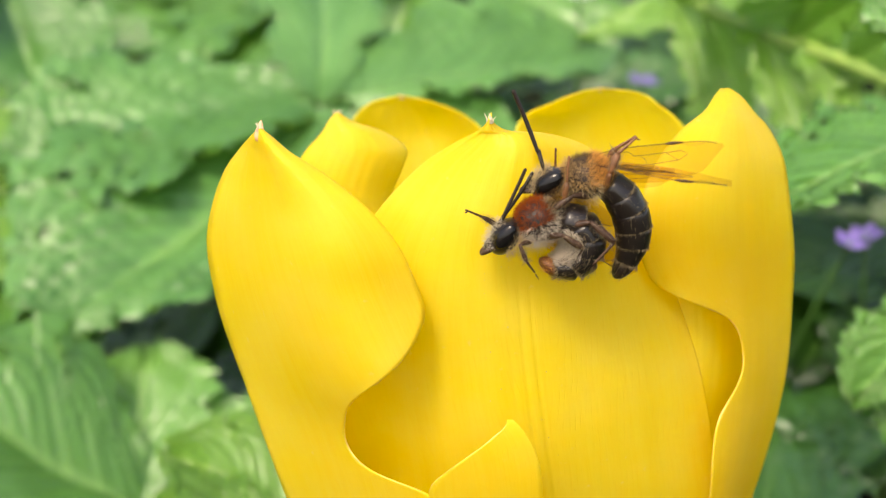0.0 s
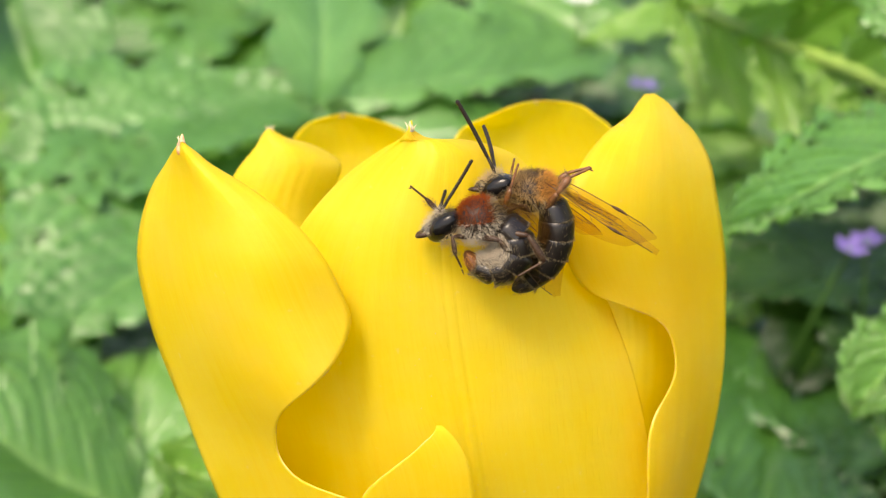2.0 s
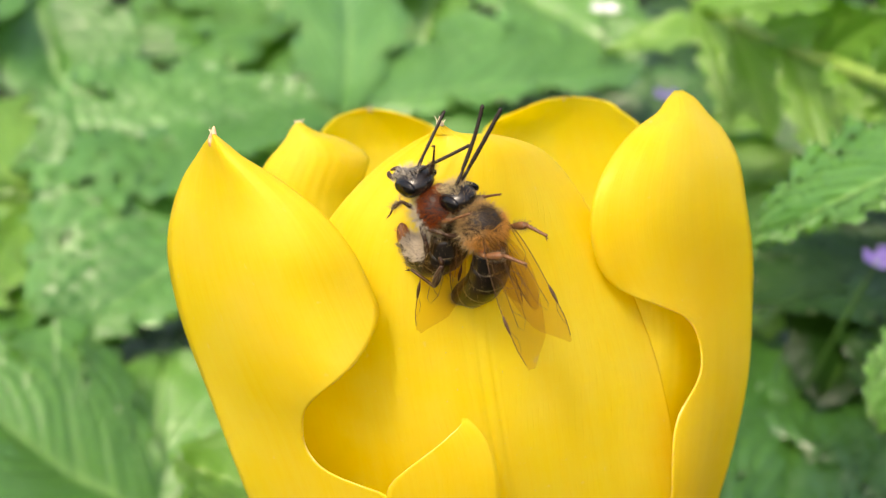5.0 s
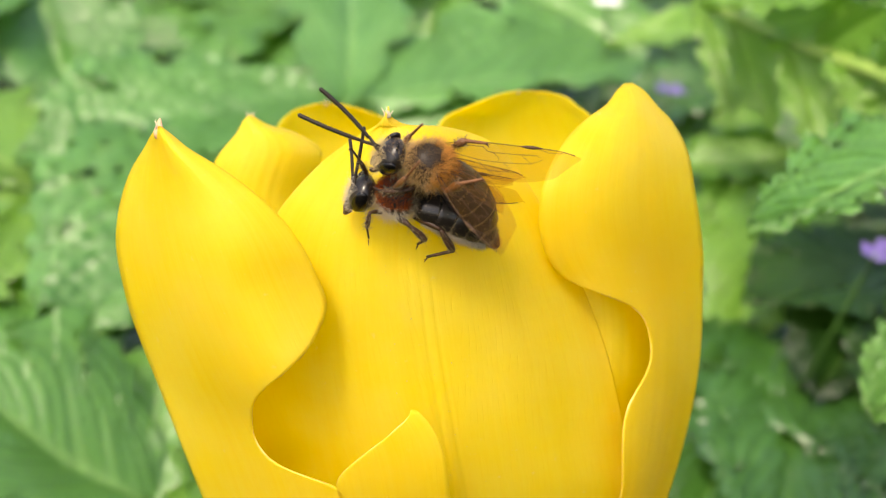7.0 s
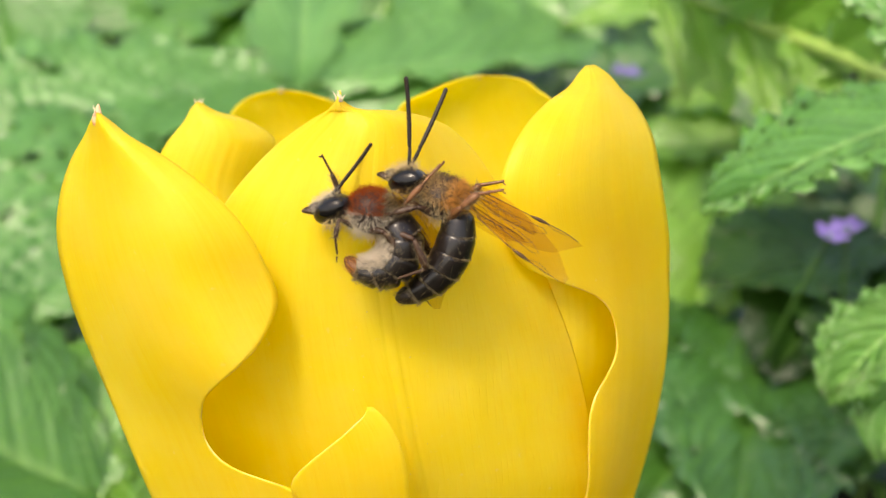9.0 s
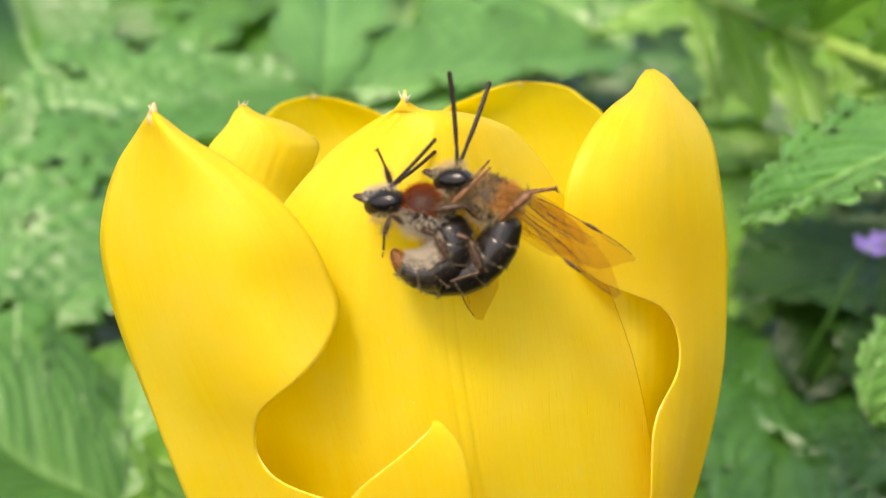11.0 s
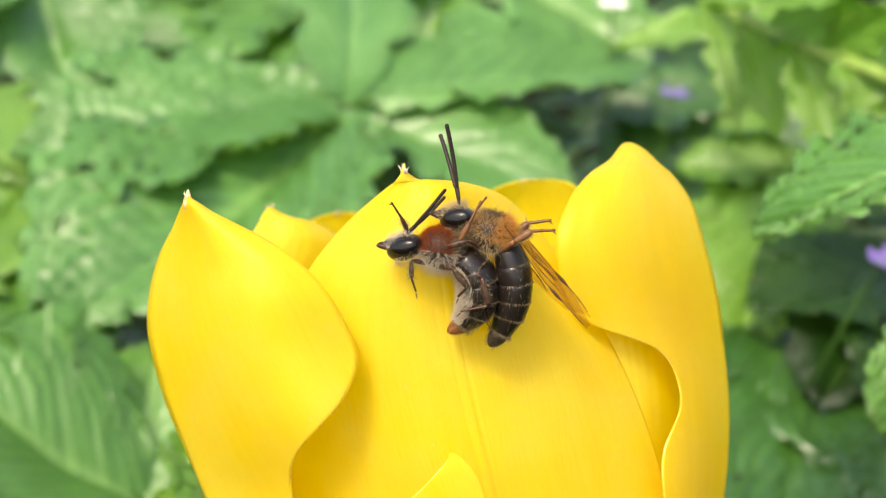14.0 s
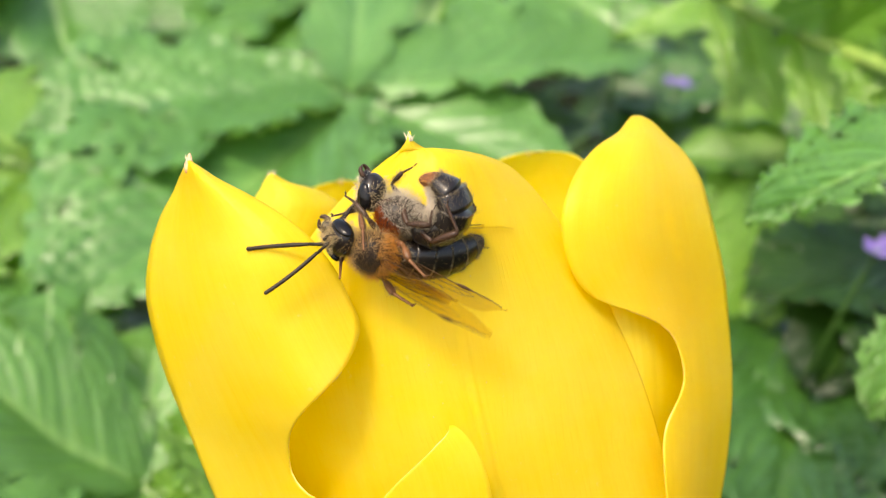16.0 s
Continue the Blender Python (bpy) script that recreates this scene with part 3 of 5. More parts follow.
    (14.6, (-1.72, -19.43, 8.32, 69, -25, 36), (40, 0, 0.30), 20, 0, ((0.34, -0.88, -0.33), (-0.78, -0.17, 0.6), (0.25, -0.82, -0.51), (-0.78, -0.17, 0.6)), ((-0.58, 0.71, -0.41), (-0.79, 0.26, -0.55))),
    (14.7, (-1.93, -19.15, 8.46, 85, -11, 11), (40, 20, 0.30), 20, 0, ((0.21, -0.88, -0.43), (-0.53, -0.17, 0.83), (0.06, -0.82, -0.56), (-0.53, -0.17, 0.83)), ((-0.96, 0.09, -0.26), (-0.83, 0.54, 0.13))),
    (14.8, (-2.68, -18.82, 9.89, 86, -15, 6), (40, 20, 0.30), 20, 0, ((0.17, -0.88, -0.45), (-0.45, -0.17, 0.87), (0.01, -0.82, -0.57), (-0.45, -0.17, 0.87)), ((0.96, 0.21, 0.17), (-0.68, 0.7, 0.23))),
    (14.9, (-2.81, -19.06, 9.66, 122, -17, -71), (170, 0, 0.15), 20, 0, ((-0.12, -0.62, -0.77), (-0.25, -0.49, 0.83), (-0.25, -0.65, -0.71), (-0.25, -0.49, 0.83)), ((-0.18, 0.93, 0.33), (0.01, 0.7, 0.72))),
    (15, (-2.28, -19.36, 9.20, -37, 160, 70), (220, 0, 0.06), 38, 0, ((-0.7, -0.62, -0.36), (0.53, -0.49, 0.69), (-0.73, -0.65, -0.21), (0.53, -0.49, 0.69)), ((0.35, 0.62, 0.71), (0.46, 0.87, 0.17))),
    (15.2, (-2.25, -19.41, 9.48, 137, 20, -113), (225, 0, 0.06), 38, 0, ((-0.71, -0.62, -0.33), (0.55, -0.49, 0.67), (-0.73, -0.65, -0.19), (0.55, -0.49, 0.67)), ((0.29, 0.79, 0.54), (0.68, 0.5, 0.54))),
    (15.5, (-1.99, -19.32, 9.94, 125, 9, -108), (225, 0, 0.06), 38, 0, ((-0.64, -0.62, -0.45), (0.43, -0.49, 0.76), (-0.69, -0.65, -0.31), (0.43, -0.49, 0.76)), ((0.19, 0.8, 0.57), (0.28, -0.45, 0.85))),
    (15.7, (-2.87, -18.64, 10.42, 108, 1, -103), (180, 0, 0.15), 20, 0, ((-0.57, -0.62, -0.53), (0.32, -0.49, 0.81), (-0.64, -0.65, -0.41), (0.32, -0.49, 0.81)), ((0.15, 0.5, 0.85), (0.17, -0.0, 0.98))),
    (15.85, (-2.57, -19.11, 9.70, 122, 9, -111), (225, 0, 0.06), 38, 0, ((-0.65, -0.62, -0.43), (0.45, -0.49, 0.74), (-0.7, -0.65, -0.29), (0.45, -0.49, 0.74)), ((0.22, 0.77, 0.6), (0.33, -0.26, 0.91))),
    (16, (-2.01, -19.27, 10.11, 132, 16, -113), (240, 0, 0.08), 38, 0, ((-0.7, -0.62, -0.36), (0.53, -0.49, 0.69), (-0.73, -0.65, -0.21), (0.53, -0.49, 0.69)), ((0.44, -0.07, 0.9), (0.71, -0.23, 0.67))),
)

MM = 0.001


def smooth(rows, n):
    """A smooth curve through rows of numbers, n samples evenly spread along the way of their first columns."""
    p = np.array(rows, float)
    q = p[:, :6]
    t = np.concatenate([[0], np.cumsum(np.maximum(np.linalg.norm(np.diff(q, axis=0), axis=1), 1e-9))])
    slope = np.zeros_like(p)
    d = np.diff(p, axis=0) / np.diff(t)[:, None]
    h = np.diff(t)[:, None]
    slope[1:-1] = (d[:-1] * h[1:] + d[1:] * h[:-1]) / (h[1:] + h[:-1])
    slope[0], slope[-1] = d[0], d[-1]
    out = []
    for s in np.linspace(0, t[-1], n):
        j = min(max(int(np.searchsorted(t, s, "right")) - 1, 0), len(t) - 2)
        w = t[j + 1] - t[j]
        f = (s - t[j]) / w
        out.append((1 + 2 * f) * (1 - f) ** 2 * p[j] + f * (1 - f) ** 2 * w * slope[j]
                   + f * f * (3 - 2 * f) * p[j + 1] + f * f * (f - 1) * w * slope[j + 1])
    return np.array(out)


def part(name, bm, material, parent=None, label="", m=None):
    """Link a bmesh as one smooth mesh object, under a thing or a part."""
    me = bpy.data.meshes.new(name)
    bm.normal_update()
    bm.to_mesh(me)
    bm.free()
    for f in me.polygons:
        f.use_smooth = True
    for mat in (material if isinstance(material, (list, tuple)) else (material,)):
        me.materials.append(mat)
    ob = new(name, me)
    if m is not None:
        ob.matrix_basis = m
    if parent is not None:
        ob.parent = parent
    if label:
        tagged(ob, label=label)
    return ob


def empty(name, m=None, **tags):
    ob = new(name)
    ob.empty_display_size = 0.005
    if m is not None:
        ob.matrix_basis = m
    return tagged(ob, **tags)


def grid_mesh(bm, pts, uvs=None, flip=False):
    """Faces over an array of points [row][column]; uvs the same shape."""
    layer = bm.loops.layers.uv.verify()
    vs = [[bm.verts.new(p) for p in row] for row in pts]
    for i in range(len(vs) - 1):
        for j in range(len(vs[0]) - 1):
            idx = [(i, j), (i, j + 1), (i + 1, j + 1), (i + 1, j)]
            if flip:
                idx.reverse()
            f = bm.faces.new([vs[a][b] for a, b in idx])
            if uvs is not None:
                for loop, (a, b) in zip(f.loops, idx):
                    loop[layer].uv = uvs[a][b]
    return vs


def tube(bm, pts, radii, sides=8, mat=0):
    """A closed tube along points with a radius at each."""
    pts = [Vector(p) for p in pts]
    rings = []
    side = None
    for i, p in enumerate(pts):
        d = (pts[min(i + 1, len(pts) - 1)] - pts[max(i - 1, 0)]).normalized()
        if side is None:
            side = d.orthogonal().normalized()
        side = (side - d * side.dot(d)).normalized()
        up = d.cross(side)
        r = radii[i] if hasattr(radii, "__len__") else radii
        rings.append([bm.verts.new(p + (side * math.cos(a) + up * math.sin(a)) * r)
                      for a in (2 * math.pi * k / sides for k in range(sides))])
    for a, b in zip(rings, rings[1:]):
        for k in range(sides):
            f = bm.faces.new((a[k], a[(k + 1) % sides], b[(k + 1) % sides], b[k]))
            f.material_index = mat
    for ring in (list(reversed(rings[0])), rings[-1]):
        f = bm.faces.new(ring)
        f.material_index = mat


# ---- camera and light ----
cam = camera(45, 16.0, soft=1.1, shutter=0.2)
cam.data.dof.use_dof = True
cam.data.dof.focus_distance = 0.0675
cam.data.dof.aperture_fstop = 40
walk(cam, [(t, pose(*p)) for t, *p in CAMERA_WAY], [(0.0, 1.33, 7800, 12), (4.0, 1.30, 7800, 12), (8.0, 1.35, 7800, 12), (11.0, 1.32, 7800, 12), (13.0, 1.40, 7800, 12), (16.0, 1.42, 7800, 12)])

world = bpy.data.worlds.new("sky")
scene.world = world
world.use_nodes = True
sky = world.node_tree.nodes.new("ShaderNodeTexSky")
sky.sky_type = "NISHITA"
sky.sun_disc = False
sky.sun_elevation = radians(57.0)
sky.sun_rotation = radians(-149.5)
sky.dust_density = 3.0
world.node_tree.nodes["Background"].inputs[1].default_value = 0.15
world.node_tree.links.new(sky.outputs[0], world.node_tree.nodes["Background"].inputs[0])
sun = new("sun", bpy.data.lights.new("sun", "SUN"))
sun.data.energy = 1.25
sun.data.angle = radians(11)
sun.data.color = (1.0, 0.96, 0.88)
sun.matrix_basis = look((-0.33, -0.56, 1.0), (0, 0, 0))


# ---- materials ----
class Nodes:
    """A short hand for building one node material."""

    def __init__(self, name):
        self.mat = bpy.data.materials.new(name)
        self.mat.use_nodes = True
        self.tree = self.mat.node_tree
        self.bsdf = self.tree.nodes["Principled BSDF"]

    def add(self, kind, ins=(), operation="", blend=""):
        n = self.tree.nodes.new("ShaderNode" + kind)
        if operation:
            n.operation = operation
        if blend:
            n.data_type = "RGBA"
            n.blend_type = blend
        for k, v in dict(ins).items():
            if hasattr(v, "links"):
                self.tree.links.new(v, n.inputs[k])
            else:
                n.inputs[k].default_value = v
        return n

    def set(self, **ins):
        for k, v in ins.items():
            k = k.replace("_", " ")
            if hasattr(v, "links"):
                self.tree.links.new(v, self.bsdf.inputs[k])
            else:
                self.bsdf.inputs[k].default_value = v
        return self

    def coords(self, which="Object", scale=(1, 1, 1)):
        c = self.add("TexCoord")
        return self.add("Mapping", {0: c.outputs[which], 3: scale}).outputs[0]

    def noise(self, vec, scale, detail=4, rough=0.55):
        return self.add("TexNoise", {"Vector": vec, "Scale": scale, "Detail": detail, "Roughness": rough}).outputs[0]

    def ramp(self, fac, stops):
        n = self.add("ValToRGB", {0: fac})
        el = n.color_ramp.elements
        while len(el) < len(stops):
            el.new(0.5)
        for e, (p, c) in zip(el, stops):
            e.position, e.color = p, (*c, 1)
        return n.outputs[0]

    def mix(self, fac, a, b, blend="MIX"):
        n = self.add("Mix", {0: fac}, blend=blend)
        for k, v in ((6, a), (7, b)):
            if hasattr(v, "links"):
                self.tree.links.new(v, n.inputs[k])
            else:
                n.inputs[k].default_value = (*v, 1)
        return n.outputs[2]

    def math(self, op, a, b=0.0, c=0.0):
        return self.add("Math", {0: a, 1: b, 2: c}, operation=op).outputs[0]

    def bump(self, height, strength, distance):
        n = self.add("Bump", {"Height": height, "Strength": strength, "Distance": distance})
        self.tree.links.new(n.outputs[0], self.bsdf.inputs["Normal"])
        return self

    def thin(self, colour, share):
        """Let a share of the light pass through, as a thin leaf or petal does."""
        tr = self.add("BsdfTranslucent")
        if hasattr(colour, "links"):
            self.tree.links.new(colour, tr.inputs[0])
        else:
            tr.inputs[0].default_value = (*colour, 1)
        mx = self.add("MixShader", {0: share})
        self.tree.links.new(self.bsdf.outputs[0], mx.inputs[1])
        self.tree.links.new(tr.outputs[0], mx.inputs[2])
        self.tree.links.new(mx.outputs[0], self.tree.nodes["Material Output"].inputs[0])
        return self


def petal_material():
    n = Nodes("yellow_petal")
    uv = n.coords("UV", (26, 0.9, 1))
    ob = n.coords("Object")
    streak = n.noise(uv, 1.6, 6, 0.62)
    col = n.ramp(streak, [(0.25, (0.875, 0.68, 0.022)), (0.5, (0.89, 0.725, 0.038)), (0.75, (0.905, 0.76, 0.062))])
    # broad pale and deep patches, then small mottling
    blotch = n.add("MapRange", {0: n.noise(ob, 170, 5, 0.6), 1: 0.38, 2: 0.68}).outputs[0]
    col = n.mix(n.math("MULTIPLY", blotch, 0.55), col, (0.92, 0.785, 0.12))
    deep = n.add("MapRange", {0: n.noise(ob, 75, 3, 0.5), 1: 0.50, 2: 0.72}).outputs[0]
    col = n.mix(n.math("MULTIPLY", deep, 0.55), col, (0.865, 0.622, 0.011))
    sx = n.add("SeparateXYZ", {0: n.coords("UV")})
    wob = n.math("MULTIPLY", n.math("SUBTRACT", n.noise(n.coords("UV", (3, 2, 1)), 2.0, 3), 0.5), 0.09)
    # fine veins that fan out from the midrib towards the tip, broken here and there
    slant = n.math("SUBTRACT", n.math("ABSOLUTE", n.math("SUBTRACT", sx.outputs[0], 0.02)), n.math("MULTIPLY", sx.outputs[1], 0.30))
    ln = n.math("ABSOLUTE", n.math("SUBTRACT", n.math("FRACT", n.math("MULTIPLY", n.math("ADD", slant, wob), 58.0)), 0.5))
    broken = n.add("MapRange", {0: n.noise(n.coords("UV", (9, 24, 1)), 2.0, 3), 1: 0.42, 2: 0.70}).outputs[0]
    line = n.math("MULTIPLY", n.add("MapRange", {0: ln, 1: 0.16, 2: 0.0}).outputs[0], broken)
    col = n.mix(n.math("MULTIPLY", line, 0.30), col, (0.85, 0.61, 0.012))
    fleck = n.add("MapRange", {0: n.noise(ob, 1500, 2), 1: 0.70, 2: 0.80}).outputs[0]
    col = n.mix(n.math("MULTIPLY", fleck, 0.40), col, (0.93, 0.82, 0.35))
    n.set(Base_Color=col, Roughness=0.42, Subsurface_Weight=0.3, Subsurface_Scale=0.0018)
    n.bsdf.inputs["Subsurface Radius"].default_value = (1.0, 0.7, 0.1)
    n.bsdf.inputs["Specular IOR Level"].default_value = 0.38
    relief = n.math("ADD", n.math("MULTIPLY", n.noise(uv, 4, 3), 0.6), n.math("MULTIPLY", n.noise(ob, 900, 3), 0.6))
    relief = n.math("ADD", relief, n.math("MULTIPLY", n.noise(ob, 260, 3), 2.2))
    n.bump(n.math("SUBTRACT", relief, n.math("MULTIPLY", line, 0.6)), 0.22, 0.00016)
    n.thin(n.mix(0.5, col, (0.957, 0.813, 0.028)), 0.58)
    return n.mat


def leaf_material(name, dark, mid, light, share=0.3, rough=0.33, gloss=0.9, quilt=0.55, groove=0.40, deep=0.5):
    n = Nodes(name)
    uvn = n.add("TexCoord").outputs["UV"]
    sep = n.add("SeparateXYZ", {0: uvn})
    u = n.math("ABSOLUTE", sep.outputs[0])
    s = sep.outputs[1]
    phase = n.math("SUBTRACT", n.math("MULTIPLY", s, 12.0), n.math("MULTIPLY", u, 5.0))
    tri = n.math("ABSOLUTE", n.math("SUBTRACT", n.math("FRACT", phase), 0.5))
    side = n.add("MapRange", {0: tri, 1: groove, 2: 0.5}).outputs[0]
    rib = n.add("MapRange", {0: u, 1: 0.07, 2: 0.01}).outputs[0]
    ob = n.coords("Object")
    base = n.ramp(n.noise(ob, 55, 4), [(0.3, dark), (0.55, mid), (0.8, light)])
    fine = n.noise(ob, 420, 3)
    base = n.mix(n.math("MULTIPLY", fine, 0.3), base, dark)
    tone = n.add("ObjectInfo").outputs["Random"]
    base = n.mix(n.math("MULTIPLY", tone, 0.35), base, light)
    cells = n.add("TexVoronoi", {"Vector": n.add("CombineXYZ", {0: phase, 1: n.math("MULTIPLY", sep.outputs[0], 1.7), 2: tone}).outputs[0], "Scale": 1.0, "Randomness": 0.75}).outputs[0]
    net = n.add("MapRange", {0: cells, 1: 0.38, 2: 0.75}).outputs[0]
    # cell edges and vein grooves darkened: crease shade painted into the base colour
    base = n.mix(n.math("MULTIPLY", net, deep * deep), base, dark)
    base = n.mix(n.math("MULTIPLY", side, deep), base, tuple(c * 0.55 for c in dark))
    col = n.mix(n.math("MULTIPLY", rib, 0.5), base, (light[0] * 1.5, light[1] * 1.25, light[2] * 1.4))
    n.set(Base_Color=col, Roughness=rough)
    n.bsdf.inputs["Specular IOR Level"].default_value = gloss
    n.bump(n.math("SUBTRACT", n.math("MULTIPLY", fine, 0.35), cells), quilt, 0.0016)
    n.thin(n.mix(0.5, col, (0.25, 0.50, 0.05)), share)
    return n.mat


PETAL = petal_material()
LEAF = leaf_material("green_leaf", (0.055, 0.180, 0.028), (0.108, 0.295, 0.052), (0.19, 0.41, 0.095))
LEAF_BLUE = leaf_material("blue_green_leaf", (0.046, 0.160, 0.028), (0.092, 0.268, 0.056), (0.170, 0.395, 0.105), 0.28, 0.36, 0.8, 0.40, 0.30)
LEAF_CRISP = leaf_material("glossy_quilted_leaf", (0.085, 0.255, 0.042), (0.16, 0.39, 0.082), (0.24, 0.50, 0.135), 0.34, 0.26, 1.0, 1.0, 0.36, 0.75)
# two darker copies of the leaf green, with shade put into the colour
LEAF_HALF_SHADED = leaf_material("half_shaded_green_leaf", (0.019, 0.074, 0.010), (0.041, 0.138, 0.021), (0.080, 0.215, 0.040), 0.22, 0.29, 0.9)
LEAF_SHADED = leaf_material("shaded_green_leaf", (0.008, 0.030, 0.004), (0.018, 0.060, 0.008), (0.038, 0.11, 0.016), 0.15, 0.36, 0.4)
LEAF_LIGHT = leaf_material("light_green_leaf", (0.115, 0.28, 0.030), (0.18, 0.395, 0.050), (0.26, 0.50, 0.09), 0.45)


def plain(name, colour, rough=0.5, other=None, scale=300, **more):
    n = Nodes(name)
    other = other or tuple(c * 0.6 for c in colour)
    n.set(Base_Color=n.ramp(n.noise(n.coords("Object"), scale, 4), [(0.3, other), (0.7, colour)]), Roughness=rough, **more)
    n.bump(n.noise(n.coords("Object"), scale * 3, 3), 0.3, 0.0002)
    return n.mat


STEM = plain("green_stem", (0.16, 0.32, 0.06), 0.45, (0.10, 0.22, 0.05))
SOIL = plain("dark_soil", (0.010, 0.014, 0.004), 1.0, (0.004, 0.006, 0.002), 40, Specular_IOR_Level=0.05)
STEM_LIGHT = plain("yellow_green_stem", (0.26, 0.38, 0.08), 0.45, (0.16, 0.28, 0.05))
DRY = plain("dry_petal_edge", (0.84, 0.62, 0.18), 0.7, (0.68, 0.42, 0.09), 1400)
SPECK = plain("pale_speck", (0.90, 0.79, 0.30), 0.25, (0.88, 0.74, 0.18), 900)
SCAR = plain("bruised_petal", (0.90, 0.75, 0.13), 0.6, (0.87, 0.69, 0.06), 1200)
NIB = plain("pink_petal_tip", (0.86, 0.60, 0.22), 0.5, (0.80, 0.40, 0.24), 700)
TUFT = plain("pale_tip_hair", (0.75, 0.66, 0.45), 0.6, (0.55, 0.40, 0.25), 700)
VIOLET = plain("violet_petal", (0.22, 0.16, 0.42), 0.5, (0.12, 0.08, 0.30), 200)
WHITE = plain("white_petal", (0.80, 0.80, 0.76), 0.5, (0.65, 0.66, 0.60), 200)

# ---- ground ----
bm = bmesh.new()
rows = []
for i in range(61):
    y = -0.6 + 2.4 * i / 60
    rows.append([(x, y, -0.012 + (0.012 + 0.012 * noise.noise((x * 9, y * 9, 0)) + 0.006 * noise.noise((x * 40, y * 40, 3))) * min(1, 4 * (1.5 - abs(x)), 4 * (y + 0.6), 4 * (1.8 - y)))
                 for x in (-1.5 + 3.0 * j / 60 for j in range(61))])
grid_mesh(bm, rows)
edge = [(-1.5, -0.6), (1.5, -0.6), (1.5, 1.8), (-1.5, 1.8)]
far = [(-60, -60), (60, -60), (60, 60), (-60, 60)]
inner = [bm.verts.new((x, y, -0.012)) for x, y in edge]
outer = [bm.verts.new((x, y, -0.012)) for x, y in far]
for k in range(4):
    bm.faces.new((inner[k], outer[k], outer[(k + 1) % 4], inner[(k + 1) % 4]))
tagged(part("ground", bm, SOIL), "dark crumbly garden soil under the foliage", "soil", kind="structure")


# ---- the yellow flower ----
VIEW_POINT = Vector((-2.1, -83.7, 20.0))  # camera's place before the flower; petals bulge towards it to fit its view


def petal_surface(stations, trim, n=130, wave=0.10, seed=0, rib=0.0, lip=2.0):
    """Rows of a petal: a function of u in 0..1 for each, lofted through its cross-sections."""
    flat = [(*st[0], *st[1], *st[2:]) for st in stations]
    rows = smooth(flat, n)
    if trim:
        # where the bitten edges run across the petal, from tip to base
        edges = np.array(trim)
        for c in range(1, edges.shape[1]):
            line = np.interp(np.linspace(0, 1, n), edges[:, 0], edges[:, c])
            for _ in range(3):
                line[1:-1] = 0.25 * line[:-2] + 0.5 * line[1:-1] + 0.25 * line[2:]
            rows = np.column_stack([rows, line])

    def at(i, f):
        r = rows[i]
        u = 2 * f - 1
        p = Vector(r[:3]).lerp(Vector(r[3:6]), f)
        lift = r[6] * (1 - u * u * (1 + (2 - lip) * (1 - u) if u > 0 else 1))
        q = Vector((p.x * 0.22 + seed, p.y * 0.22, p.z * 0.16))
        lift += wave * noise.noise(q) * 2 + 0.06 * noise.noise((u * 9 + seed, i * 0.05, 1.7))
        if rib:
            rib_here = rib * min(1.0, max(0.0, (i - 12) / 50))
            lift -= rib_here * (math.exp(-((u - 0.02) / 0.011) ** 2) + 0.7 * math.exp(-((u - 0.085) / 0.010) ** 2) + 0.4 * math.exp(-((u + 0.05) / 0.010) ** 2)) - 0.4 * rib_here * math.exp(-((u - 0.05) / 0.03) ** 2)
        p += (VIEW_POINT - p).normalized() * lift
        return p * MM

    return rows, at


def patch(bm, rows, at, lo, hi, m, r0=0, flip=False):
    pts, uvs = [], []
    n = len(rows)
    for i in range(r0, n):
        a, b = lo(rows[i]), hi(rows[i])
        fs = [a + (b - a) * j / (m - 1) for j in range(m)]
        pts.append([at(i, f) for f in fs])
        uvs.append([(f - 0.5, 1 - i / (n - 1)) for f in fs])
    grid_mesh(bm, pts, uvs, flip)
    return pts


def clamp(x):
    return min(1.0, max(0.0, float(x)))


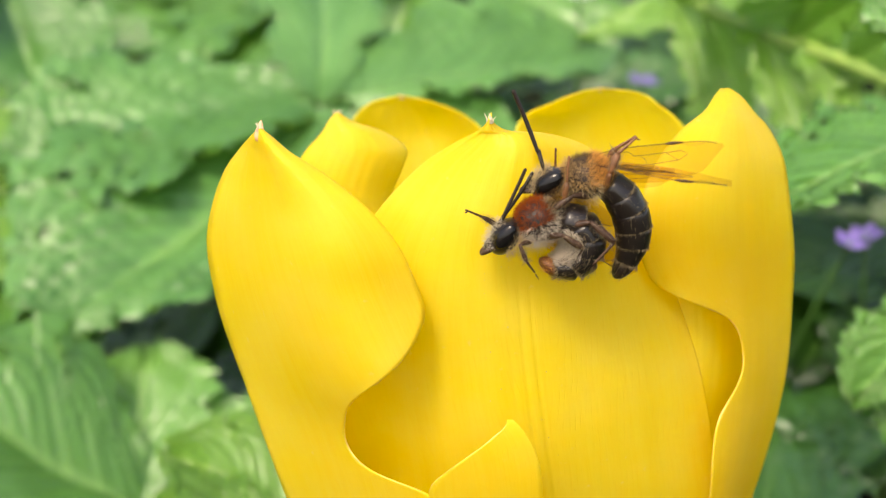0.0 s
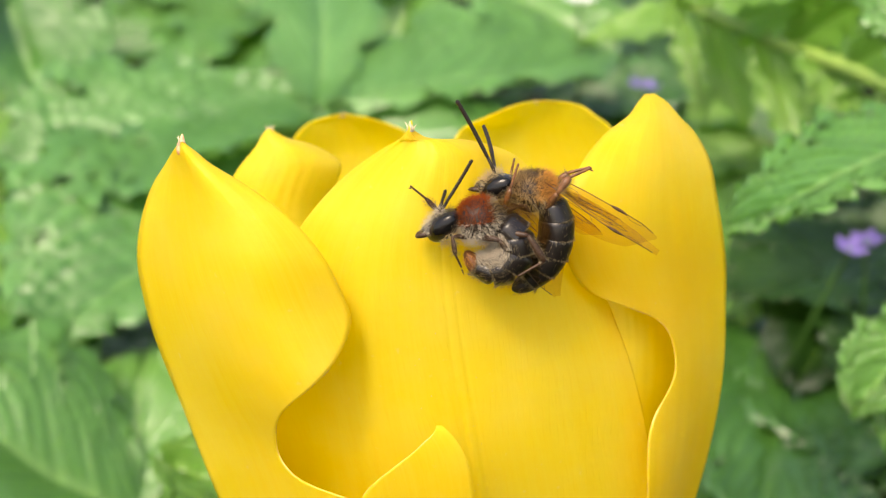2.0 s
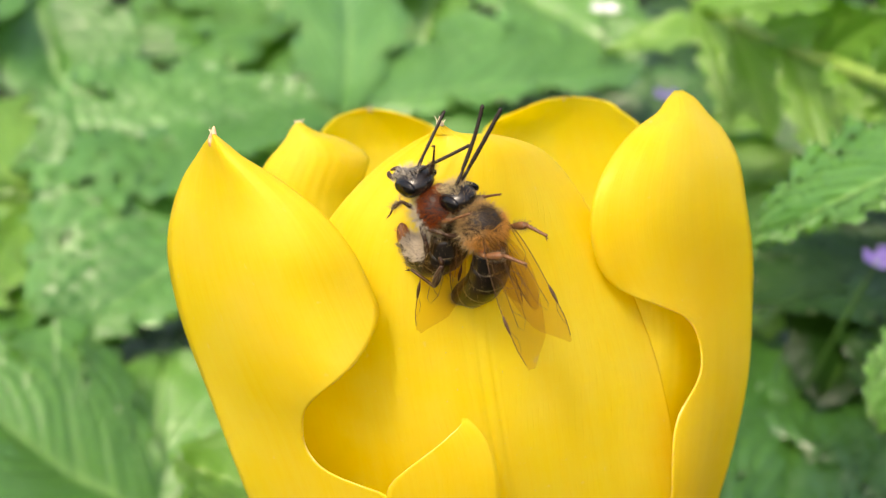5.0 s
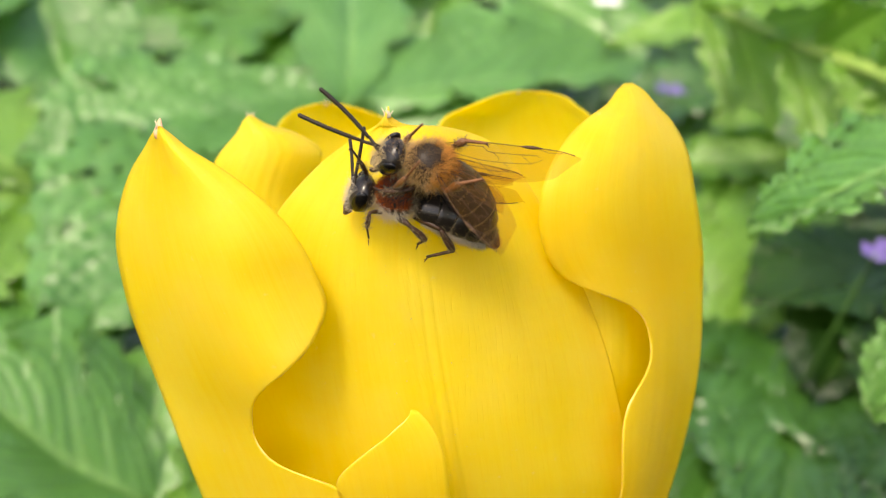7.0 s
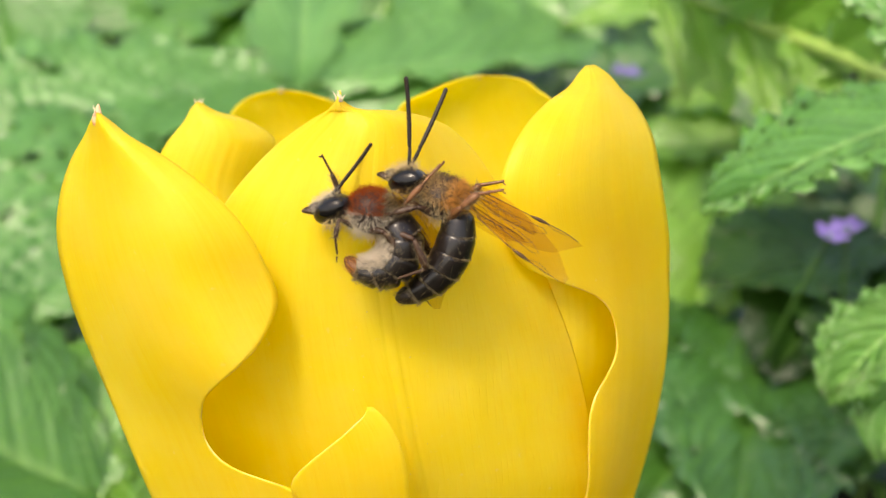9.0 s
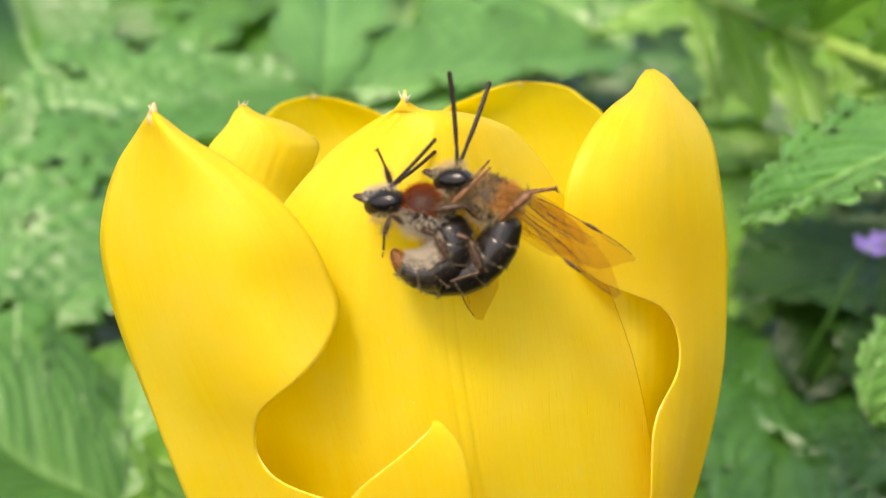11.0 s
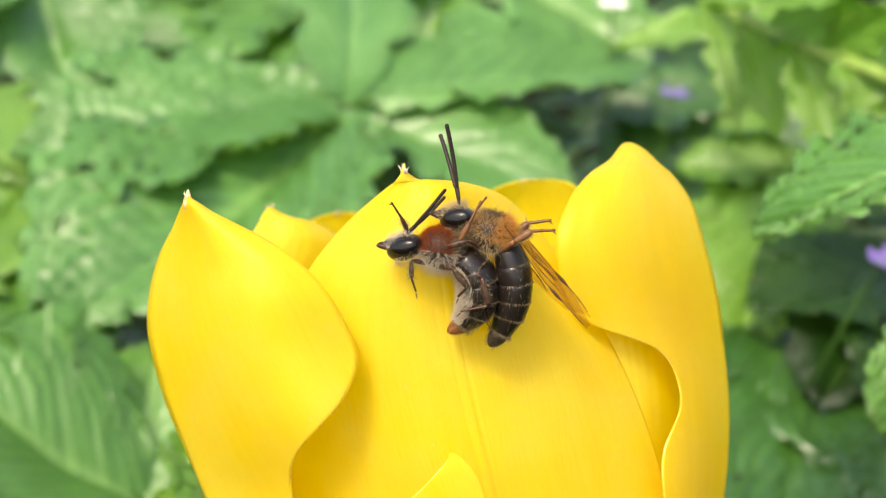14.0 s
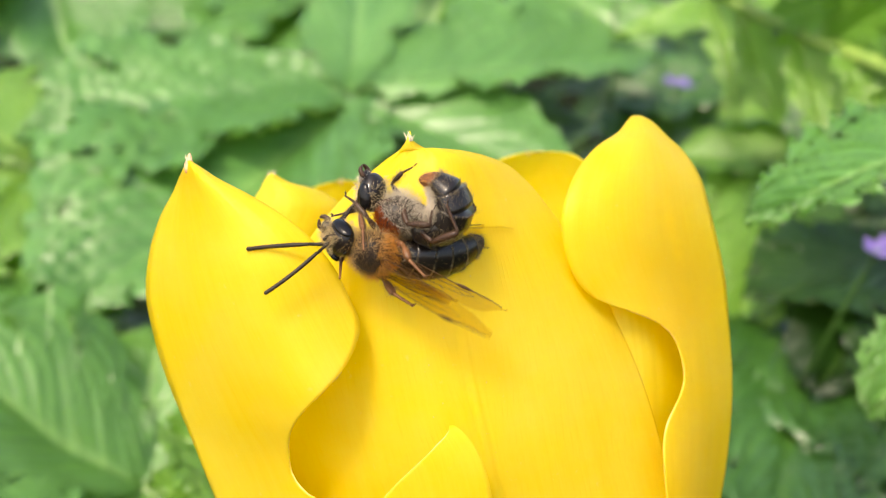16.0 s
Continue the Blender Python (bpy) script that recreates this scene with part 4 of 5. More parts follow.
def petal(name, stations, parent, label="", thick=0.12, seed=0, tuft=0, rib=0.0, bite="", trim=(), lip=2.0, specks=None, scar=None, nib=0):
    bm = bmesh.new()
    rows, at = petal_surface(stations, trim, seed=seed, rib=rib, lip=lip)
    margins = []
    if bite == "hole":
        main = patch(bm, rows, at, lambda r: 0, lambda r: clamp(r[7]), 34)
        start = next(i for i, r in enumerate(rows) if r[8] < 0.995)
        flap = patch(bm, rows, at, lambda r: clamp(r[8]), lambda r: 1, 20, start)
        stop = next(i for i, r in enumerate(rows) if r[8] - r[7] < 0.01 and i > start)
        first = next(i for i, r in enumerate(rows) if r[7] < 0.80)
        margins = [[main[i][-1] for i in range(first, stop)], [flap[i][0] for i in range(1, stop - start)]]
        bmesh.ops.remove_doubles(bm, verts=bm.verts, dist=0.00001)
    elif bite == "notch":
        main = patch(bm, rows, at, lambda r: clamp(r[7]), lambda r: 1, 34)
        idx = [i for i, r in enumerate(rows) if r[7] > 0.12]
        margins = [[main[i][0] for i in idx]]
    else:
        main = patch(bm, rows, at, lambda r: 0, lambda r: 1, 44 if rib == 0 else 200)
    ob = part(name, bm, PETAL, parent, label)
    sol = ob.modifiers.new("thickness", "SOLIDIFY")
    sol.thickness, sol.offset = thick * MM, 0
    for line in margins:
        dry_margin(line, ob)
    if specks:
        bm = bmesh.new()
        rnd = random.Random(seed + 31)
        for _ in range(specks[0]):
            i = int((specks[1] + (specks[2] - specks[1]) * rnd.random()) * (len(rows) - 1))
            f = specks[3] + (specks[4] - specks[3]) * rnd.random() ** 1.4
            p = at(i, f)
            p += (VIEW_POINT * MM - p).normalized() * (thick * 0.5 + 0.03) * MM
            r = rnd.choice((0.02, 0.025, 0.03, 0.045)) * MM
            bmesh.ops.create_icosphere(bm, subdivisions=1, radius=r, matrix=Matrix.Translation(p) @ Matrix.Diagonal((1, 0.6, 1.3, 1)))
        tagged(part("specks", bm, SPECK, ob, "tiny pale specks and droplets"), kind="stuff")
    if scar:
        bm = bmesh.new()
        rows_of_scar = []
        for i in range(-5, 6):
            half = 0.045 * math.sqrt(max(0.02, 1 - (i / 5.2) ** 2)) * (1 + 0.25 * math.sin(i * 1.7))
            line = []
            for k in range(9):
                p = at(scar[0] + i, scar[1] + half * (k / 4 - 1) + 0.004 * i)
                line.append(p + (VIEW_POINT * MM - p).normalized() * (thick * 0.5 + 0.012) * MM)
            rows_of_scar.append(line)
        grid_mesh(bm, rows_of_scar)
        part("scar", bm, SCAR, ob, "small pale bruise on the petal")
    if tuft:
        tip = (main[0][0] + main[0][-1]) / 2
        if nib:
            bm = bmesh.new()
            lean = Vector((0.10, -0.05, 1)).normalized()
            line = [tip + lean * q * MM for q in (-0.75, -0.4, -0.1, 0.15, 0.4, 0.55)]
            tube(bm, line, [nib * q * MM for q in (0.5, 0.75, 0.62, 0.40, 0.24, 0.06)], 10)
            part("petal_spike", bm, NIB if nib > 0.4 else PETAL, ob, "pinkish pointed petal tip" if nib > 0.4 else "")
            tip = line[3]
        bm = bmesh.new()
        rnd = random.Random(seed + 11)
        for _ in range(tuft):
            d = Vector((rnd.uniform(-0.28, 0.28), rnd.uniform(-0.3, 0.3), 1)).normalized()
            ln = rnd.uniform(0.35, 0.75)
            b = tip + Vector((rnd.uniform(-0.2, 0.2), rnd.uniform(-0.2, 0.2), -0.3)) * MM
            tube(bm, [b, b + d * ln * 0.5 * MM, b + (d * ln + Vector((rnd.uniform(-.2, .2), 0, 0))) * MM],
                 [0.09 * MM, 0.05 * MM, 0.012 * MM], 5)
        part("petal_tip", bm, TUFT, ob, "pale hairy petal tip")
    return ob


def dry_margin(line, parent):
    bm = bmesh.new()
    rnd = random.Random(len(line))
    radii = [(0.012 + 0.075 * max(0.0, noise.noise((i * 0.21, 0, 5 + len(line)))) + 0.012 * rnd.random()) * MM for i in range(len(line))]
    tube(bm, [p + Vector((0, 0.05 * noise.noise((i * 0.5, 2, 2)), 0.06 * noise.noise((i * 0.7, 4, 1)))) * MM
              for i, p in enumerate(line)], radii, 6)
    part("dry_margin", bm, DRY, parent, "dried brownish edge of a bitten petal")


flower = empty("yellow_flower", pose(*FLOWER_WAY[0][1:]), label="cup-shaped yellow flower with bitten overlapping petals on a green stem", category="flower")
petal("petal", LEFT, flower, "broad outer petal with a bitten hole", seed=1, tuft=4, nib=0.45, bite="hole", trim=HOLE, lip=1.4)
petal("petal", FRONT, flower, "wide front petal with a midrib and a pointed tip", seed=2, tuft=6, nib=0.34, rib=0.10, specks=(55, 0.26, 0.74, 0.40, 0.60))
petal("petal", RIGHT, flower, "tall outer petal with a bitten notch", seed=3, bite="notch", trim=NOTCH, specks=(40, 0.30, 0.70, 0.45, 0.98), scar=(27, 0.70))
petal("petal", INNER, flower, seed=4)
petal("petal", BACK_LEFT, flower, "folded narrow petal with a frayed tip", seed=5, tuft=9)
petal("petal", BACK, flower, seed=6, tuft=3)
petal("petal", BACK_RIGHT, flower, seed=7, tuft=2)
bm = bmesh.new()
tube(bm, [Vector((0.5, 0.5, -33)) * MM, Vector((0.3, -2, -60)) * MM, Vector((0, -8, -120)) * MM, Vector((-2, -20, -200)) * MM, Vector((-3, -34, -322)) * MM],
     [3.2 * MM, 2.6 * MM, 2.6 * MM, 2.9 * MM, 3.2 * MM], 12)
part("stem", bm, STEM, flower, "smooth green flower stem")


# ---- leaves ----
def tooth(x, peak):
    """Rises slowly to 1 and falls back quickly, once for each whole number."""
    x -= math.floor(x)
    return x / peak if x < peak else (1 - x) / (1 - peak)


def lobe_points(base, tip, width, seed, droop=0.12, teeth=7, up=(0, -0.25, 1), cup=0.16, relief=1.0, lobing=0.46, n=84, m=27):
    """A toothed blade from base to tip with a sunken midrib and swollen fields between the side veins."""
    base, tip = Vector(base), Vector(tip)
    along = tip - base
    ln = along.length
    d = along.normalized()
    side = d.cross(Vector(up)).normalized()
    nrm = side.cross(d).normalized()
    rnd = random.Random(seed)
    skew = rnd.uniform(-0.08, 0.08)
    pts, uvs = [], []
    for i in range(n):
        s = i / (n - 1)
        row, uv = [], []
        prof = math.sin(math.pi * min(1.0, (0.06 + 0.94 * s) ** 0.95)) ** 0.8 * (1 - 0.15 * s) + 0.02
        for j in range(m):
            u = -1 + 2 * j / (m - 1)
            a = abs(u)
            # teeth point to the tip; deeper cuts between them now and then
            ph = s * teeth * 1.5 + (0.31 if u > 0 else 0)
            saw = tooth(ph, 0.74)
            ph2 = s * teeth * 0.62 + (0.2 if u > 0 else 0.55)
            big = tooth(ph2, 0.84)
            cut = 1 - ((0.26 if lobing < 0.3 else 0.09) * saw ** 1.5 + lobing * big ** 2.2) * min(1, s * 5)
            rim = max(0.0, (a - 0.35) / 0.65)
            w = width * 0.5 * prof * (1 - (1 - cut) * rim)
            lead = a * width * 0.5 * prof * 0.35 + rim * width * (0.03 * saw + 0.05 * big)
            sv = s + 0.055 * noise.noise((s * 4.0, seed * 1.7, 3.1 + (u > 0)))
            vein = (sv * 12.0 - a * 5.0) % 1.0
            swell = (math.sin(math.pi * vein) ** 0.7) * a * (1.3 - a) * 0.056 * relief * width
            swell += 0.0035 * relief ** 2 * width * a * math.sin(6.283 * (sv * 17 + a * 4.5)) * (1.15 - a)
            swell += 0.012 * relief * width * a * (1.1 - a) * noise.noise((s * 26 + seed, u * 7, 2.5))
            z = cup * a * w - droop * ln * s * s + swell - 0.02 * width * math.exp(-(a / 0.08) ** 2)
            z += 0.03 * width * noise.noise((s * 3 + seed, u * 2, 0.5)) + 0.03 * width * a * a * math.sin(s * 9 + seed + (2 if u > 0 else 0))
            row.append(base + d * (s * ln + lead) + side * (u * w + skew * width * math.sin(math.pi * s)) + nrm * z)
            uv.append((u, sv))
        pts.append(row)
        uvs.append(uv)
    return pts, uvs


def leaf(lobes, material, seed, label, name="geranium_leaf", root=None, group="garden leaves", relief=1.4, lobing=0.36, n=84, m=27):
    base = Vector(lobes[0][0])
    thing = empty(name, Matrix.Translation(base), label=label, category="leaf", group=group)
    for k, (a, b, w) in enumerate(lobes):
        bm = bmesh.new()
        pts, uvs = lobe_points(Vector(a) - base, Vector(b) - base, w, seed * 13 + k, teeth=6 + (seed + k) % 3, relief=relief, lobing=lobing, n=n, m=m)
        grid_mesh(bm, pts, uvs)
        part("leaf_lobe", bm, material, thing)
    rnd = random.Random(seed)
    foot = Vector(root) - base if root else Vector((rnd.uniform(-0.05, 0.05), rnd.uniform(-0.01, 0.05), -base.z))
    bm = bmesh.new()
    mid = foot * 0.45 + Vector((rnd.uniform(-0.02, 0.02), 0.01, 0.02))
    tube(bm, smooth([(0, 0, -0.0006), mid, foot], 14), 0.0008, 8)
    part("petiole", bm, STEM, thing, "thin green leaf stalk")
    return thing


# tone picked per leaf to look lit or shaded at its place
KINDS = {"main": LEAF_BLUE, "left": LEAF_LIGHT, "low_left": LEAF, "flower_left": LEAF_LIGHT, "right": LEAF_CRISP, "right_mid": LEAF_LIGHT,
         "right_low": LEAF_HALF_SHADED, "right_edge": LEAF_CRISP, "top_right": LEAF_LIGHT, "top_edge": LEAF_LIGHT, "top_far": LEAF,
         "top_left": LEAF_BLUE, "mid_left": LEAF, "mid_right": LEAF_HALF_SHADED, "far_right": LEAF_HALF_SHADED, "dark_right": LEAF_SHADED, "top_fold": LEAF}
NEAR_ROOTS = {"right_edge": (0.16, 0.03, 0.0), "right": (0.18, 0.06, 0.0), "right_mid": (0.16, 0.12, 0.0), "right_low": (0.14, 0.14, 0.0)}


def bed_leaf(key, lobes):
    k = list(KINDS).index(key)
    leaf(lobes, KINDS[key], k + 1, root=NEAR_ROOTS.get(key), label="toothed green palmate leaf with sunken veins", relief=3.0 if key in ("right", "right_edge") else 0.8 if key == "low_left" else 2.0 if key in ("main", "right_low", "right_mid") else 1.6, lobing=0.29 if key in ("right", "right_edge", "flower_left") else 0.30 if key == "main" else 0.50 if key in ("right_mid", "top_right", "top_edge", "top_far", "mid_right") else 0.38, n=120 if key in ("main", "right", "low_left") else 84)


bed_leaf("main", [((-0.0231, 0.1701, 0.2832), (-0.0940, 0.1469, 0.2850), 0.084),
    ((-0.0231, 0.1701, 0.2832), (-0.0690, 0.0882, 0.2700), 0.088),
    ((-0.0224, 0.1709, 0.2852), (-0.0302, 0.2552, 0.3268), 0.040),
    ((-0.0217, 0.1709, 0.2852), (0.0596, 0.2126, 0.2976), 0.066),
    ((-0.0224, 0.1704, 0.2838), (0.0328, 0.1408, 0.2758), 0.046)])
bed_leaf("left", [((-0.0888, 0.1393, 0.2714), (-0.1111, 0.0974, 0.2588), 0.052),
    ((-0.0888, 0.1393, 0.2714), (-0.1328, 0.1714, 0.2866), 0.048),
    ((-0.0881, 0.1393, 0.2714), (-0.0675, 0.1185, 0.2669), 0.034),
    ((-0.0888, 0.1393, 0.2714), (-0.0744, 0.0853, 0.2546), 0.044)])
bed_leaf("low_left", [((-0.0469, 0.0588, 0.2405), (-0.0720, 0.0554, 0.2692), 0.052),
    ((-0.0469, 0.0588, 0.2405), (-0.0583, 0.0342, 0.2459), 0.046),
    ((-0.0469, 0.0588, 0.2405), (-0.0511, 0.0867, 0.2587), 0.034),
    ((-0.0469, 0.0588, 0.2405), (-0.0202, 0.0727, 0.2494), 0.032)])
bed_leaf("flower_left", [((-0.0133, 0.0263, 0.2536), (-0.0331, 0.0319, 0.2688), 0.026),
    ((-0.0133, 0.0263, 0.2536), (-0.0334, 0.0223, 0.2658), 0.018)])
bed_leaf("right", [((0.0755, 0.0353, 0.3133), (0.0369, 0.0092, 0.3118), 0.020),
    ((0.0755, 0.0353, 0.3133), (0.0707, 0.0540, 0.3295), 0.022)])
bed_leaf("right_mid", [((0.0843, 0.1272, 0.2822), (0.0577, 0.0867, 0.2587), 0.030),
    ((0.0843, 0.1272, 0.2822), (0.0563, 0.1329, 0.2833), 0.028),
    ((0.0843, 0.1272, 0.2822), (0.0541, 0.1115, 0.2682), 0.030)])
bed_leaf("right_low", [((0.0780, 0.1020, 0.2568), (0.0430, 0.0531, 0.2453), 0.044),
    ((0.0780, 0.1020, 0.2568), (0.0557, 0.0405, 0.2485), 0.044),
    ((0.0780, 0.1020, 0.2568), (0.0796, 0.0541, 0.2480), 0.040)])
bed_leaf("right_edge", [((0.0699, 0.0194, 0.2929), (0.0536, 0.0120, 0.2843), 0.015),
    ((0.0699, 0.0194, 0.2929), (0.0599, 0.0093, 0.2769), 0.015)])
bed_leaf("top_right", [((0.0982, 0.1471, 0.3075), (0.0645, 0.1360, 0.2916), 0.028),
    ((0.0982, 0.1471, 0.3075), (0.0451, 0.1733, 0.3064), 0.036),
    ((0.0982, 0.1471, 0.3075), (0.0845, 0.1159, 0.2890), 0.024)])
bed_leaf("top_edge", [((0.0969, 0.0957, 0.3273), (0.0494, 0.0899, 0.3259), 0.036),
    ((0.0969, 0.0957, 0.3273), (0.0695, 0.0746, 0.3102), 0.028)])
bed_leaf("top_far", [((0.0101, 0.2942, 0.3171), (-0.0739, 0.2657, 0.2971), 0.085),
    ((0.0101, 0.2942, 0.3171), (-0.0126, 0.2479, 0.2776), 0.060),
    ((0.0101, 0.2942, 0.3171), (0.0660, 0.2479, 0.2923), 0.070)])
bed_leaf("top_left", [((-0.1233, 0.2400, 0.3142), (-0.1610, 0.1993, 0.2902), 0.080),
    ((-0.1233, 0.2400, 0.3142), (-0.1023, 0.1982, 0.2872), 0.060)])
bed_leaf("top_fold", [((-0.0420, 0.2700, 0.2960), (-0.0960, 0.2380, 0.2930), 0.075),
    ((-0.0420, 0.2700, 0.2960), (-0.0560, 0.2150, 0.2860), 0.060),
    ((-0.0420, 0.2700, 0.2960), (-0.0850, 0.2900, 0.3080), 0.065)])
bed_leaf("mid_left", [((-0.1155, 0.1264, 0.2654), (-0.0646, 0.0974, 0.2588), 0.050),
    ((-0.1155, 0.1264, 0.2654), (-0.0863, 0.0764, 0.2449), 0.060)])
bed_leaf("mid_right", [((0.0981, 0.2269, 0.2782), (0.0546, 0.1879, 0.2589), 0.060),
    ((0.0981, 0.2269, 0.2782), (0.0510, 0.2263, 0.2765), 0.050),
    ((0.0981, 0.2269, 0.2782), (0.1037, 0.1879, 0.2589), 0.060)])
# extra leaf that fills a dark gap, its shade painted as leaf colour
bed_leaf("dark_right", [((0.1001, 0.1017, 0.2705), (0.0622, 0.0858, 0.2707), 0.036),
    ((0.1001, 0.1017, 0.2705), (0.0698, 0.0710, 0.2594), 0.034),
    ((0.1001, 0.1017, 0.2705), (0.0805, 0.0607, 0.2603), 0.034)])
bed_leaf("far_right", [((0.1095, 0.1453, 0.2588), (0.0750, 0.1295, 0.2447), 0.050),
    ((0.1095, 0.1453, 0.2588), (0.0880, 0.1001, 0.2369), 0.060),
    ((0.1095, 0.1453, 0.2588), (0.0669, 0.1425, 0.2510), 0.050)])

# understorey: more of the same leaves lower down and further off,
# most of them with shade put into their colour
rnd = random.Random(5)
patterns = []
for k in range(4):
    lobes = []
    for a in (-100, -55, -8, 42, 95):
        r = rnd.uniform(0.045, 0.062) * (1 - 0.25 * abs(a) / 100)
        ang = radians(a + rnd.uniform(-8, 8))
        lobes.append(((0, 0, 0), (r * math.sin(ang), -r * math.cos(ang), rnd.uniform(-0.008, 0.006)), r * rnd.uniform(0.55, 0.7)))
    th = leaf(lobes, (LEAF_SHADED, LEAF_BLUE, LEAF_SHADED, LEAF_SHADED)[k], 40 + k, "toothed green palmate leaf in the shade of others", root=(rnd.uniform(-.03, .03), 0.02, -0.30), n=44, m=15)
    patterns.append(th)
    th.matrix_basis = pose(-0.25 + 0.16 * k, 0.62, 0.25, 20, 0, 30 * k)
count = 0
for gy in range(9):
    for gx in range(-5, 6):
        y = 0.03 + gy * 0.062 + rnd.uniform(-0.02, 0.02)
        x = gx * (0.045 + gy * 0.009) + rnd.uniform(-0.02, 0.02)
        z = 0.215 + 0.012 * gy * 0.5 + rnd.uniform(-0.025, 0.02)
        copy_thing(patterns[rnd.randrange(4)], pose(x, y, z, rnd.uniform(-5, 30), rnd.uniform(-20, 20), rnd.uniform(-70, 70)))

# a second, lower layer, only in the green darkened to imitate shade
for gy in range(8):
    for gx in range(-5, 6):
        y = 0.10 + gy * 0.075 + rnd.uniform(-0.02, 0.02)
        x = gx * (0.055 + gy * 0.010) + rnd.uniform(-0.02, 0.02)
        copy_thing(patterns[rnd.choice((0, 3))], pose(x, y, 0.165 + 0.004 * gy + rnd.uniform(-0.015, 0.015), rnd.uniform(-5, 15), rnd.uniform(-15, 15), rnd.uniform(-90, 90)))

# the bed goes on to both sides and behind
for k in range(95):
    a = 2 * math.pi * k / 95 + rnd.uniform(-0.1, 0.1)
    r = 0.30 + 0.35 * rnd.random()
    x, y = r * math.sin(a) * 1.25, 0.12 + r * math.cos(a)
    if y > 0.05 and abs(x) < 0.20 + 0.55 * y:
        x = math.copysign(0.24 + 0.6 * y + 0.15 * rnd.random(), x)
    copy_thing(patterns[rnd.randrange(4)], pose(x, y, 0.17 + rnd.uniform(-0.02, 0.03), rnd.uniform(-5, 25), rnd.uniform(-20, 20), rnd.uniform(0, 360)))

# ---- small flowers in the bed ----
def small_flower(x, y, z, size, material, label, seed):
    rnd = random.Random(seed)
    th = empty("small_flower", pose(x, y, z, rnd.uniform(4, 16), rnd.uniform(-10, 10), 0), label=label, category="flower")
    for k in range(5):
        a = 2 * math.pi * k / 5 + rnd.uniform(-0.1, 0.1)
        bm = bmesh.new()
        pts = []
        for i in range(10):
            s = i / 9
            w = size * 0.36 * math.sin(math.pi * (0.08 + 0.86 * s) ** 0.8) + 0.0002
            row = []
            for j in range(7):
                u = -1 + 2 * j / 6
                r = size * s
                p = Vector((u * w, -r, size * (0.25 * s * s + 0.06 * u * u)))
                row.append(Matrix.Rotation(a, 3, "Z") @ p)
            pts.append(row)
        grid_mesh(bm, pts)
        part("petal", bm, material, th)
    bm = bmesh.new()
    bmesh.ops.create_icosphere(bm, subdivisions=2, radius=size * 0.14)
    part("flower_centre", bm, STEM, th)
    bm = bmesh.new()
    tube(bm, smooth([(0, 0, 0), (0.004, 0.012, -0.05), (0.01, 0.05, -z * 0.95)], 10), 0.0004, 6)
    part("stem", bm, LEAF_SHADED, th)
    return th


small_flower(0.0665, 0.1969, 0.2835, 0.0052, VIOLET, "small pale violet flower among leaves", 1)
small_flower(0.0707, 0.0575, 0.2866, 0.0028, VIOLET, "small violet flower behind a toothed leaf", 2)
small_flower(0.0752, 0.0617, 0.2863, 0.0028, VIOLET, "small violet flower behind a toothed leaf", 4)
small_flower(0.0490, 0.2053, 0.3066, 0.0052, WHITE, "small white flower far behind the leaves", 3)


def plant_stem(points, radius, label, leaflets=0):
    bm = bmesh.new()
    tube(bm, smooth(points, 30), radius, 10)
    stem = tagged(part("plant_stem", bm, STEM_LIGHT), label, "stem")
    line = smooth(points, 30)
    for k in range(leaflets):
        i = 3 + k * 24 // max(1, leaflets)
        p = Vector(line[i])
        d = (Vector(line[i + 1]) - p).normalized()
        tip = p + d * (0.014 + 0.004 * math.sin(k * 2.1)) + Vector((0, -0.003 * (k % 3), (-0.016 if k % 2 else 0.010)))
        pts, uvs = lobe_points(p, tip, 0.011, 90 + k, up=(0, -1, 0.4), relief=1.2)
        bm = bmesh.new()
        grid_mesh(bm, pts, uvs)
        part("leaflet", bm, LEAF_LIGHT, stem, "small toothed yellow-green leaflet")


plant_stem([(0.0510, 0.1370, 0.3235), (0.0577, 0.1082, 0.3177), (0.0667, 0.0909, 0.3141), (0.0762, 0.0687, 0.3114), (0.0913, 0.0440, 0.3020)], 0.0013, "pale yellow-green arching plant stem", 12)
plant_stem([(0.0684, 0.0960, 0.3133), (0.0649, 0.1137, 0.3036), (0.0607, 0.1212, 0.2950)], 0.0007, "thin green side stem")
plant_stem([(-0.0233, 0.1711, 0.2829), (-0.0253, 0.1698, 0.2735), (-0.0286, 0.1689, 0.2505), (-0.0326, 0.1570, 0.1740)], 0.0014, "pale green leaf stalk below a large leaf")


# ---- the two bees ----
BM = 1.05 * MM  # the unit in which the bees are drawn up

def chitin(name, colour, rough, coat=0.0):
    n = Nodes(name)
    n.set(Base_Color=n.ramp(n.noise(n.coords("Object"), 1800, 4), [(0.3, tuple(c * 0.55 for c in colour)), (0.7, colour)]), Roughness=rough)
    n.bsdf.inputs["Coat Weight"].default_value = coat
    n.bsdf.inputs["Specular IOR Level"].default_value = 0.3
    n.bump(n.noise(n.coords("Object"), 5200, 3), 0.35, 0.00006)
    return n.mat


def fur_material(name, colour, other):
    n = Nodes(name)
    tone = n.add("NewGeometry").outputs["Random Per Island"]
    n.set(Base_Color=n.ramp(tone, [(0.0, other), (1.0, colour)]), Roughness=0.7)
    n.bsdf.inputs["Specular IOR Level"].default_value = 0.25
    n.thin(colour, 0.45)
    return n.mat


